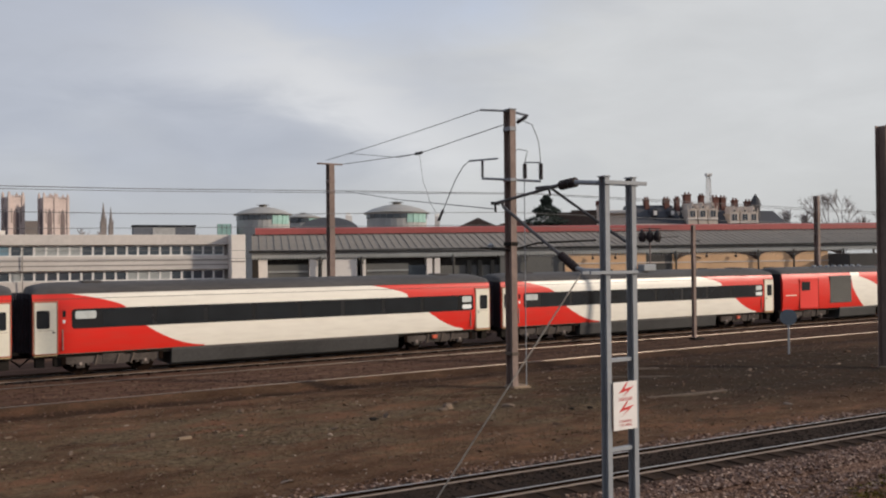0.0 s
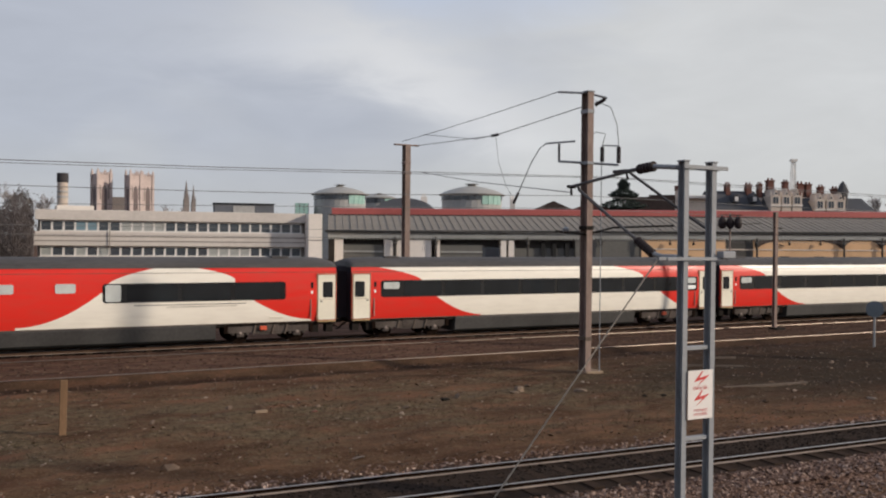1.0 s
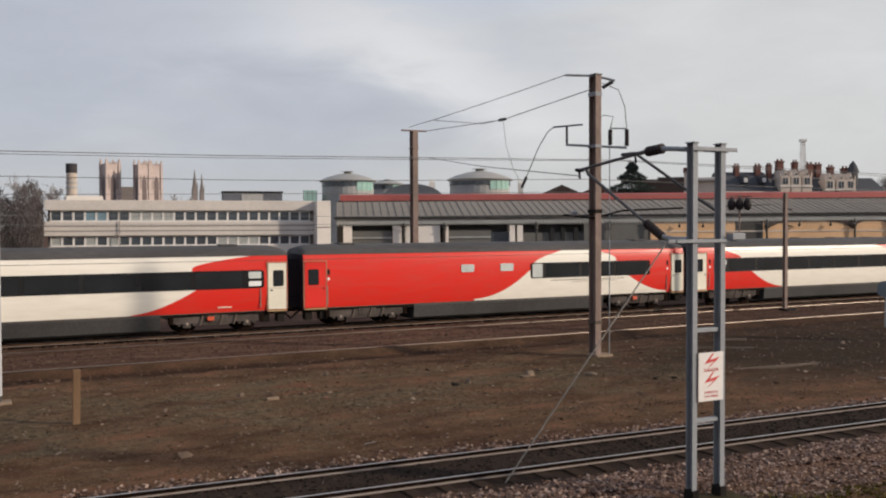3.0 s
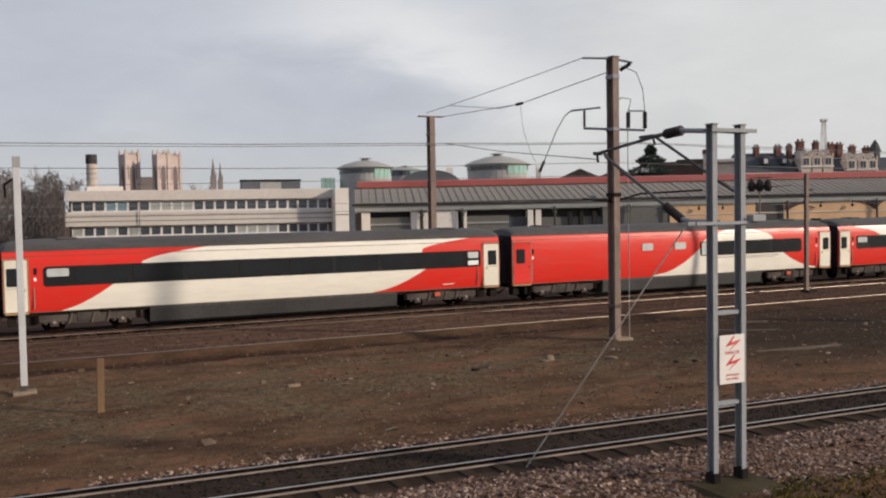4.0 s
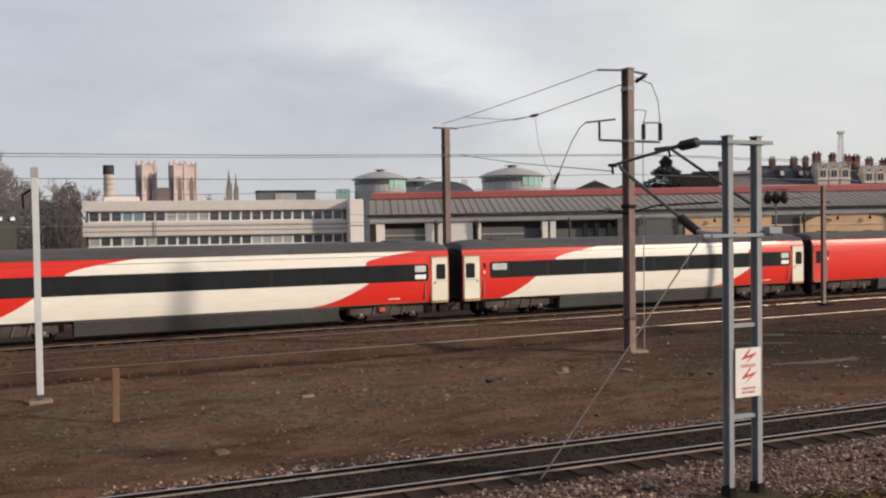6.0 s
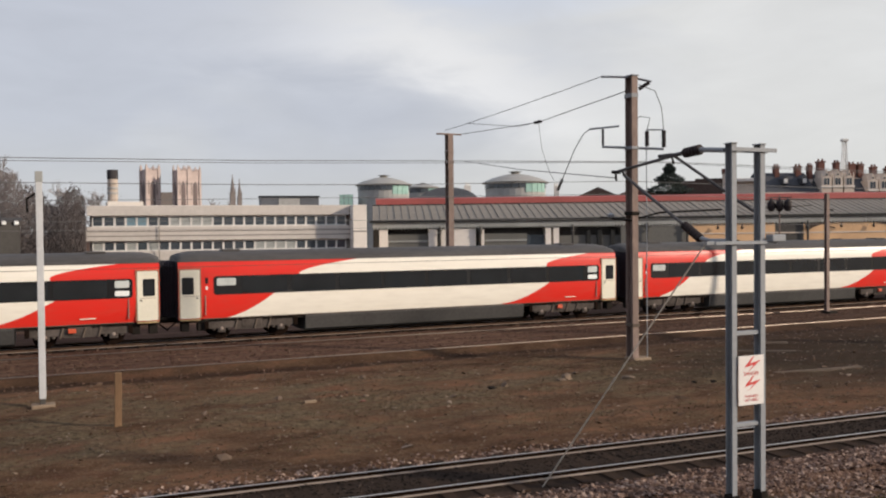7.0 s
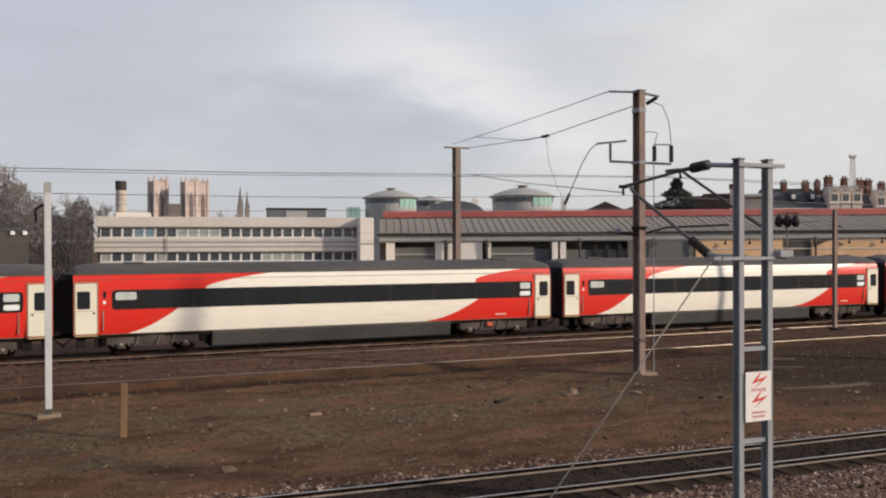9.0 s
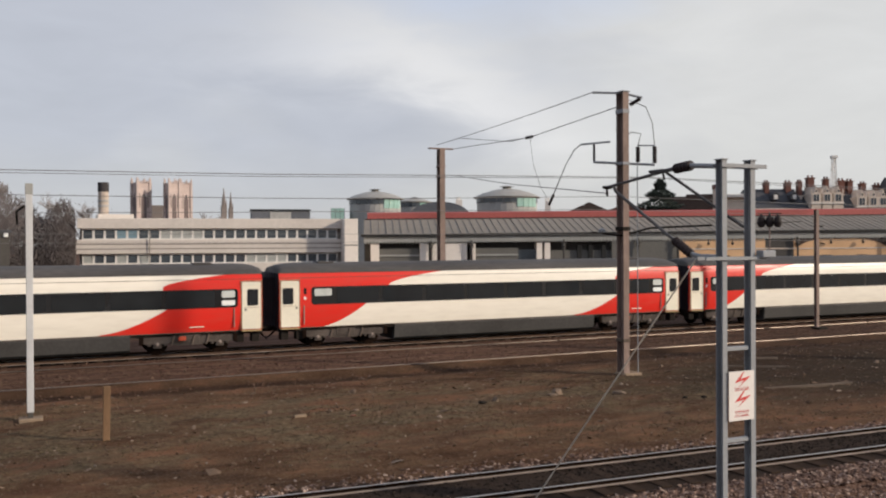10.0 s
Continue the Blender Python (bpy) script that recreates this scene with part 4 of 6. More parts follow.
def make_ladder_mast():
    """A galvanised twin-post mast with rungs, a cantilever over the near track and a danger sign."""
    z0 = ground_z(11.4, 12.1) + 0.02
    m = thing("ladder_mast", pose(11.38, 12.2, z0), "grey galvanised twin-post mast with a red and white warning sign", "mast", "overhead line masts")

    def W(x, y, z):
        return Vector((x - 11.38, y - 12.2, z - z0))

    top = 6.12 - z0
    for x in (-0.325, 0.325):
        bm = bmesh.new()
        prof = [(0.052, -0.085), (-0.052, -0.085), (-0.052, -0.075), (0.042, -0.075), (0.042, 0.075), (-0.052, 0.075), (-0.052, 0.085), (0.052, 0.085)]
        lo = [bm.verts.new((x + px, py, 0)) for px, py in prof]
        hi = [bm.verts.new((x + px, py, top)) for px, py in prof]
        for k in range(8):
            bm.faces.new((lo[k], lo[(k + 1) % 8], hi[(k + 1) % 8], hi[k]))
        bm.faces.new(hi)
        bm.faces.new(lo[::-1])
        bmesh.ops.recalc_face_normals(bm, faces=bm.faces)
        post = part("post", bm, M["steel"], m)
        bm = boxes((x - 0.075, x + 0.075, -0.115, 0.115, -0.05, 0.22), bevel=0.01)
        part("base_sleeve", bm, M["black"], post, "blackened base sleeve")
        bm = boxes((x - 0.065, x + 0.065, -0.105, 0.105, top, top + 0.02))
        part("end_cap", bm, M["steel"], post)
    for z in (1.44, 3.06):
        bm = boxes((-0.27, 0.27, -0.05, 0.05, z - 0.035, z + 0.035), bevel=0.006)
        part("rung", bm, M["steel"], m)
    zl, zt = 4.42 - z0, 6.02 - z0
    for y in (-0.1125, 0.1125):
        part("lower_bracket", boxes((-0.78, 0.62, y - 0.0175, y + 0.0175, zl - 0.06, zl + 0.0), bevel=0.005), M["steel"], m)
    for y in (-0.111, 0.111):
        part("upper_bracket", boxes((-0.42, 0.62, y - 0.014, y + 0.014, zt - 0.035, zt + 0.035), bevel=0.005), M["steel"], m)
    part("terminal_box", boxes((0.44, 0.76, -0.20, -0.02, zl - 0.02, zl + 0.11), bevel=0.015), M["steel"], m, "pale grey terminal box")
    # cantilever
    for nm, pts, r, mt in (
        ("top_tube", [(-0.3, 0.1, zt + 0.0), (-0.31, 0.82, zt + 0.07)], 0.045, "steel"),
        ("mid_tube", [(-0.31, 1.22, zt + 0.05), W(11.07, 13.95, 6.03)], 0.04, "tubing"),
        ("top_tie", [W(11.07, 13.85, 6.03), W(11.07, 15.66, 5.84)], 0.032, "tubing"),
        ("bracket_tube", [W(11.07, 15.40, 5.86), W(11.07, 15.32, 5.74), W(11.07, 13.44, 4.70)], 0.034, "tubing"),
        ("back_strut", [W(11.07, 13.72, 6.02), W(11.66, 12.30, 4.95)], 0.028, "tubing"),
        ("swivel", [W(11.07, 13.02, 4.47), W(11.07, 12.75, 4.42), W(11.07, 12.25, 4.42)], 0.045, "steel"),
    ):
        part(nm, tube(bmesh.new(), pts, r, 8), M[mt], m)
    part("swivel_joint", boxes((-0.35, -0.27, 1.58, 2.0, zt + 0.01, zt + 0.07), bevel=0.01), M["tubing"], m)
    bm = bmesh.new()
    insulator(bm, (-0.31, 0.80, zt + 0.07), (-0.31, 1.26, zt + 0.04), 0.10)
    part("insulator", bm, M["insulator"], m)
    bm = bmesh.new()
    insulator(bm, W(11.07, 13.46, 4.72), W(11.07, 12.99, 4.45), 0.09)
    part("insulator", bm, M["insulator"], m)
    bm = bmesh.new()
    tube(bm, [W(11.07, 15.75, 5.85), W(11.07, 15.5, 5.83)], 0.04, 6)
    tube(bm, [W(11.07, 15.64, 5.84), W(11.07, 15.62, 5.66)], 0.025, 6)
    part("catenary_clamp", bm, M["black"], m)
    part("tie_hook", tube(bmesh.new(), [W(11.07, 13.80, 6.0), W(11.07, 13.76, 5.88)], 0.022, 6), M["black"], m)
    # sign with two bolts of lightning and lines of small print
    bm = boxes((-0.27, 0.31, -0.118, -0.108, 1.80, 2.67), bevel=0.003)
    sign = part("warning_sign", bm, M["signwhite"], m, "white enamel sign with two red lightning flashes")
    for cz, mirror in ((2.52, 1), (2.18, 1)):
        bm = bmesh.new()
        pts = [(0.03, 0.13), (-0.16, -0.055), (0.06, -0.012), (-0.09, -0.14), (0.21, 0.06), (-0.035, 0.012), (0.06, 0.13)]
        vs = [bm.verts.new((0.02 + x, -0.1195, cz + z)) for x, z in pts]
        fc = bm.faces.new(vs)
        r = bmesh.ops.extrude_face_region(bm, geom=[fc])
        bmesh.ops.translate(bm, verts=[v for v in r["geom"] if isinstance(v, bmesh.types.BMVert)], vec=(0, -0.004, 0))
        bmesh.ops.recalc_face_normals(bm, faces=bm.faces)
        part("lightning_flash", bm, M["signred"], sign)
    for text, z, s in (("DANGER", 2.325, 0.085), ("OVERHEAD", 1.935, 0.062), ("LIVE WIRES", 1.865, 0.062)):
        cu = bpy.data.curves.new("lettering", "FONT")
        cu.body, cu.size, cu.extrude, cu.align_x = text, s, 0.001, "CENTER"
        cu.materials.append(M["signred"])
        o = new("lettering", cu)
        o.parent = sign
        o.matrix_basis = pose(0.02, -0.1205, z, 90, 0, 0)
    return m


def make_overhead():
    make_big_mast()
    make_ladder_mast()
    make_far = make_brown_mast((21.23, 45.94), 10.05, "rust-brown steel mast with a flat cross-arm beyond the train", w=0.32, d=0.46)
    bm = boxes((-0.75, 0.75, -0.1, 0.1, 10.2, 10.28), bevel=0.01)
    part("cross_arm", bm, M["rusty"], make_far)
    for z in (8.65, 9.25):
        part("collar", boxes((-0.18, 0.18, -0.25, 0.25, z - 0.06, z + 0.06), bevel=0.01), M["rusty"], make_far)
    make_brown_mast((71.8, 51.0), 10.05, "distant rust-brown steel mast in front of the station canopy", w=0.32, d=0.46)
    make_brown_mast((35.3 * K, 21.9 * K), 10.2, "stout dark brown steel mast beside the yard", w=0.38, d=0.50)
    # thin brown post between the tracks
    p = (37.5 * K, 34.3 * K)
    z0 = ground_z(*p)
    m = thing("signal_post", pose(p[0], p[1], z0), "slim rust-brown post between the tracks", "post", "overhead line masts")
    bm = bmesh.new()
    h_section(bm, 0, 0, 0.20, 0.18, 0, 6.45)
    part("column", bm, M["rusty"], m)
    bm = boxes((-0.15, 0.55, -0.3, 0.3, -0.2, 0.12), bevel=0.04)
    part("foundation", bm, M["black"], m)
    part("bracket", tube(bmesh.new(), [(-0.1, 0, 5.6), (0.5, 0, 5.55)], 0.03), M["black"], m)
    part("bracket", tube(bmesh.new(), [(0, 0, 4.7), (0.6, 0, 4.6)], 0.03), M["black"], m)
    # pale mast
    p = (0.06, 26.67 * K)
    z0 = ground_z(*p)
    m = thing("pale_mast", pose(p[0], p[1], z0), "slim pale grey mast on a concrete pad", "mast", "overhead line masts")
    bm = bmesh.new()
    box(bm, -0.09, 0.09, -0.09, 0.09, 0.25, 6.34, 0.01)
    part("column", bm, M["whitemast"], m)
    bm = boxes((-0.3, 0.32, -0.25, 0.25, -0.15, 0.10), bevel=0.02)
    part("foundation", bm, M["concrete"], m, "tan concrete pad")
    bm = boxes((-0.07, 0.07, -0.07, 0.07, 0.08, 0.27), bevel=0.01)
    part("sleeve", bm, M["darkwall"], m)
    part("head", boxes((-0.1, 0.1, -0.1, 0.1, 6.32, 6.62), bevel=0.01), M["valance"], m)
    bm = bmesh.new()
    tube(bm, [(-0.1, 0, 6.0), (-0.32, 0.3, 5.85), (-0.3, 0.4, 5.5)], 0.03)
    part("bracket", bm, M["black"], m)
    # timber stake
    p = (1.70 * K, 23.01 * K)
    m = thing("timber_stake", pose(p[0], p[1], ground_z(*p) - 0.1, 1.5, 1.0, 0), "weathered tan timber stake in the soil", "stake")
    bm = boxes((-0.085, 0.085, -0.05, 0.05, 0, 1.46), bevel=0.012)
    part("stake", bm, M["timber"], m)
    # round-headed sign on a pole
    p = (36.72 * K, 27.7 * K)
    m = thing("trackside_sign", pose(p[0], p[1], ground_z(*p), 0, 0, -52), "blue-grey rounded sign plate on a pale pole beside the track", "sign")
    bm = bmesh.new()
    tube(bm, [(0, 0, -0.1), (0, 0, 1.7)], 0.05, 8)
    part("pole", bm, M["steel"], m)
    bm = bmesh.new()
    round_rect(bm, -0.38, 0.38, 1.41, 2.17, -0.07, -0.03, 0.33, 8)
    part("plate", bm, M["signblue"], m, "blue-grey sign plate")
    # guy wire
    wire_curve("guy_wire", [(8.23 * K, 13.93 * K, -0.14), (10.62, 12.33, 4.40)], 0.015, M["guy"], "pale guy wire anchored beside the near track")
    # long runs over the tracks
    def run(name, y, zs, xs, r, label):
        wire_curve(name, [(x, y, z) for x, z in zip(xs, zs)], r, M["wire"], label)

    run("catenary_wire", 33.0, (7.5, 7.25, 7.19, 7.29, 7.47, 7.66, 7.58, 7.3, 7.6), (-45, -15, -1.4, 7.6, 15.9, 25.8, 32.8, 52, 80), 0.016, "sagging catenary wire above the siding")
    run("catenary_wire", 33.1, (7.38, 7.15, 7.10, 7.21, 7.40, 7.63, 7.5, 7.2, 7.5), (-45, -15, -1.4, 7.6, 15.9, 25.8, 32.8, 52, 80), 0.012, "second catenary wire above the siding")
    run("catenary_wire", 33.0, (6.7, 6.42, 6.37, 6.40, 6.46, 6.76, 6.6, 6.5, 6.8), (-45, -15, -1.4, 7.6, 12.5, 24.1, 35, 52, 80), 0.014, "lower catenary wire above the siding")
    run("catenary_wire", 40.4, (6.6, 6.1, 6.0, 6.15, 6.5, 6.2, 6.6), (-60, -20, -1.6, 9.3, 28, 55, 90), 0.014, "catenary wire above the running line")
    run("contact_wire", 40.4, (4.78, 4.78), (-60, 110), 0.010, "contact wire above the running line")
    run("contact_wire", 36.25, (5.15, 5.1, 5.2), (-60, 20, 110), 0.010, "contact wire above the middle track")
    span = wire_curve("span_wire", [(21.95, 45.9, 10.06), (21.46, 36.5, 9.66), (19.78, 27.2, 9.70)], 0.018, M["wire"], "span wire between two brown masts")
    wire_curve("span_wire", [(21.0, 46.0, 10.25), up(18.43, 26.9, 10.08)], 0.015, M["wire"], "upper span wire between two brown masts", sag=0.05)
    wire_curve("span_tie", [(20.42, 42.0, 10.19), (21.52, 38.5, 9.68), (21.46, 36.7, 9.67)], 0.015, M["wire"], "short tie between the span wires")
    bm = bmesh.new()
    insulator(bm, (21.49, 36.85, 9.68), (21.40, 36.1, 9.66), 0.07)
    part("insulator", bm, M["insulator"], span, "dark porcelain insulator")
    wire_curve("dropper_wire", [(21.5, 36.5, 9.62), (21.67, 36.5, 8.39), (22.07, 36.5, 7.34), (22.3, 36.4, 6.9)], 0.010, M["wire"], "thin dropper hanging from the span wire")
    wire_curve("catenary_wire", [(15.9, 33.0, 7.46), (13.2, 23.5, 6.45), (11.07, 15.64, 5.72)], 0.012, M["wire"], "slack wire running down to the near cantilever")
    jump = wire_curve("jumper_wire", [(18.63, 27.96, 8.32), (18.44, 28.09, 8.14), (18.18, 28.26, 7.6), (17.92, 28.42, 6.87), (17.77, 28.51, 6.45), (17.65, 28.59, 6.1)], 0.02, M["wire"], "curved jumper cable below the mast bracket")
    bm = bmesh.new()
    insulator(bm, (17.79, 28.5, 6.50), (17.64, 28.6, 6.08), 0.06)
    part("insulator", bm, M["insulator"], jump, "dark hanging insulator")
    # three fat insulators on a slim pole by the platform
    p = bearing(44.95, 62)
    m = thing("feeder_pole", pose(p.x, p.y, -0.2, 0, 0, -44.6), "slim dark pole carrying three fat black insulators", "pole", "overhead line masts")
    part("pole", tube(bmesh.new(), [(0, 0.15, 0), (0, 0.15, 6.9)], 0.05, 8), M["rusty"], m)
    part("cross_arm", tube(bmesh.new(), [(-0.75, 0, 6.75), (0.75, 0, 6.75)], 0.035, 6), M["black"], m)
    part("wire_stub", tube(bmesh.new(), [(-1.6, 0, 6.05), (1.9, 0, 6.2)], 0.02, 6), M["black"], m)
    for x in (-0.5, 0.0, 0.5):
        bm = lathe(bmesh.new(), [(0.08, 5.85), (0.22, 5.95), (0.27, 6.2), (0.22, 6.48), (0.08, 6.62), (0.05, 6.76)], 12, (x, 0))
        part("insulator", bm, M["insulator"], m)


make_overhead()


# ---- station ----
CAN = 20.0
CAN_D = 95.5


def facing(beta, dist, z=0.0):
    """The pose of a front that faces the viewpoint along bearing beta."""
    p = bearing(beta, dist, z)
    return pose(p.x, p.y, p.z, 0, 0, -beta)


def lx(b, beta, dist):
    """Place along such a front at which a bearing meets it."""
    return dist * math.tan(radians(b - beta))


def make_canopy():
    c = thing("platform_canopy", facing(CAN, CAN_D, -0.2) @ pose(0, 0, 0, 0, -0.38, 0), "long platform canopy with grey ribbed roof and red ridge", "canopy", kind="structure")
    x0, x1, o = lx(19.9, CAN, CAN_D), 100.0, 0.2
    # ribbed roof sheets
    bm = bmesh.new()
    prof = [(-0.40, 0.0), (-0.38, 0.07), (-0.30, 0.07), (-0.28, 0.0), (0.40, 0.0)]
    lo = [bm.verts.new((x, 0.0, 5.68 + o + z)) for x, z in prof]
    hi = [bm.verts.new((x, 7.2, 7.55 + o + z)) for x, z in prof]
    for i in range(4):
        bm.faces.new((lo[i], lo[i + 1], hi[i + 1], hi[i]))
    first = part("roof_sheet", bm, M["slate"], c)
    first.location.x = x0 + 0.4
    n = int((x1 - x0) / 0.8)
    for i in range(1, n):
        share("roof_sheet", first, c, pose(x0 + 0.4 + 0.8 * i, 0, random.uniform(-0.015, 0.015)))
    bm = bmesh.new()
    extrude_x(bm, [(0.05, 5.5 + o), (7.2, 7.35 + o), (9.0, 7.35 + o), (9.0, 6.9 + o), (0.05, 5.2 + o)], x0, x1)
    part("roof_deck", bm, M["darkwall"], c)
    bm = bmesh.new()
    extrude_x(bm, [(6.9, 7.50 + o), (7.1, 8.18 + o), (7.6, 8.32 + o), (9.4, 8.32 + o), (9.4, 7.4 + o), (6.9, 7.4 + o)], x0 + 0.4, x1)
    part("ridge_cladding", bm, M["ridge"], c, "dull red ridge cladding")
    bm = bmesh.new()
    extrude_x(bm, [(6.82, 7.46 + o), (6.82, 7.58 + o), (6.95, 7.58 + o), (6.95, 7.46 + o)], x0, x1)
    part("ridge_flashing", bm, M["gutter"], c)
    bm = bmesh.new()
    extrude_x(bm, [(-0.22, 5.45 + o), (-0.22, 5.70 + o), (0.06, 5.70 + o), (0.06, 5.45 + o)], x0 - 0.3, x1)
    part("gutter", bm, M["gutter"], c, "black gutter along the eave")
    # valance boards with pointed feet
    bm = bmesh.new()
    i = 0
    while x0 + i * 0.36 < x1:
        x = x0 + i * 0.36
        a = [bm.verts.new(p) for p in ((x, 0, 5.46 + o), (x, 0, 4.92 + o), (x + 0.17, 0, 4.70 + o), (x + 0.34, 0, 4.92 + o), (x + 0.34, 0, 5.46 + o))]
        b = [bm.verts.new((v.co.x, 0.05, v.co.z)) for v in a]
        bm.faces.new(a)
        bm.faces.new(b[::-1])
        for k in range(5):
            bm.faces.new((a[k], b[k], b[(k + 1) % 5], a[(k + 1) % 5]))
        i += 1
    bmesh.ops.recalc_face_normals(bm, faces=bm.faces)
    part("valance", bm, M["valance"], c, "grey pointed valance boards")["kind"] = "stuff"
    # columns with curved brackets
    bm = bmesh.new()
    tube(bm, [(0, -0.15, 0), (0, -0.15, 5.2)], 0.11, 10)
    lathe(bm, [(0.2, 4.35), (0.24, 4.5), (0.12, 4.6)], 10, (0, -0.15))
    for s in (-1, 1):
        tube(bm, [(0, -0.15, 4.3), (s * 0.18, -0.15, 4.7), (s * 0.45, -0.15, 5.0)], 0.05, 6)
    col = part("column", bm, M["darkwall"], c, "dark iron column with curved brackets")
    xs = [lx(b, CAN, CAN_D) for b in (24.15, 26.75, 32.6, 37.2, 39.6, 46.5, 51.3, 53.3, 56.0)]
    col.location.x = xs[0]
    for x in xs[1:]:
        share("column", col, c, pose(x, 0, 0))
    # hanging platform lamps
    bm = bmesh.new()
    lathe(bm, [(0.03, 4.95), (0.06, 4.75), (0.17, 4.52), (0.14, 4.42), (0.04, 4.38)], 10)
    lamp = part("platform_lamp", bm, M["gutter"], c, "dark round platform lamp")
    for b in (42.8, 48.3, 50.0):
        share("platform_lamp", lamp, c, pose(lx(b, CAN, CAN_D), -0.2, 0))
    lamp.location = (lx(41.4, CAN, CAN_D), -0.2, 0)

    # arched spandrels between the last columns
    for b0, b1 in ((46.5, 51.3), (51.3, 53.3), (53.3, 56.0)):
        p0, p1 = lx(b0, CAN, CAN_D), lx(b1, CAN, CAN_D)
        bm = bmesh.new()
        rows = []
        for k in range(17):
            u = k / 16
            rows.append([bm.verts.new((p0 + (p1 - p0) * u, y, z)) for y, z in ((0.08, 5.3), (0.14, 5.3), (0.14, 4.95 - 0.95 * abs(2 * u - 1) ** 4), (0.08, 4.95 - 0.95 * abs(2 * u - 1) ** 4))])
        for f, g in zip(rows, rows[1:]):
            for k in range(4):
                bm.faces.new((f[k], f[(k + 1) % 4], g[(k + 1) % 4], g[k]))
        bm.faces.new(rows[0][::-1])
        bm.faces.new(rows[-1])
        bmesh.ops.recalc_face_normals(bm, faces=bm.faces)
        part("arched_spandrel", bm, M["brown"], c, "dark brown arched iron spandrel")

    # building behind the platform
    w = thing("station_range", facing(CAN, CAN_D + 0.15, -0.2) @ pose(0, 0, 0, 0, -0.1, 0), "pale rendered station wall with grey shutters and warm brick", "building")
    D = CAN_D + 0.15

    def X(b):
        return lx(b, CAN, D)

    def block(b0, b1, y0, y1, z0, z1, mat, name, label=""):
        part(name, boxes((X(b0), X(b1), y0, y1, z0, z1)), M[mat], w, label)

    for b0, b1 in ((20.3, 20.85), (23.45, 24.0), (24.25, 26.45), (26.75, 27.0), (30.9, 31.25), (31.4, 31.75)):
        block(b0, b1, 0, 1.5, 0, 4.95, "render", "pier", "pale rendered pier")
    # dark walls below: shade under the canopy is put into their tone
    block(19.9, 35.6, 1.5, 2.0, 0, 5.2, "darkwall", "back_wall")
    for b0, b1 in ((20.85, 23.45), (27.0, 29.75)):
        block(b0, b1, 0.4, 0.7, 0, 3.55, "shutter", "shutter", "grey roller shutter")
        block(b0, b1, 0.3, 0.6, 3.55, 3.75, "valance", "shutter_box")
        block(b0, b1, 0.4, 0.7, 3.75, 4.4, "shutter", "fascia")
    block(29.75, 30.9, 0.6, 0.9, 0, 4.2, "pane", "shopfront", "glazed shopfront")
    block(31.75, 35.6, 0.5, 0.8, 0, 4.1, "shutter", "store_front", "dull brown store front")
    for b in (33.5, 34.2, 35.0):
        block(b, b + 0.25, 0.2, 0.5, 0, 4.6, "gutter", "pillar")
    for b0, b1, mat in ((35.6, 39.7, "shutter"), (39.7, 44.7, "brick"), (44.7, 46.3, "darkwall"), (46.3, 55.2, "brick")):
        block(b0, b1, 0, 2.0, 0, 5.5, mat, "wall")
    block(39.7, 55.2, -0.06, 0.0, 4.05, 4.2, "hotelwall", "string_course")
    for b in np.arange(40.2, 55.0, 1.9):
        if not 44.0 < b < 46.4:
            block(b, b + 0.55, -0.05, 0.3, 0.5, 3.4, "gutter", "arch_window")
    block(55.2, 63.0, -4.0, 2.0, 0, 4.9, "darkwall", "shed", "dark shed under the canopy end")


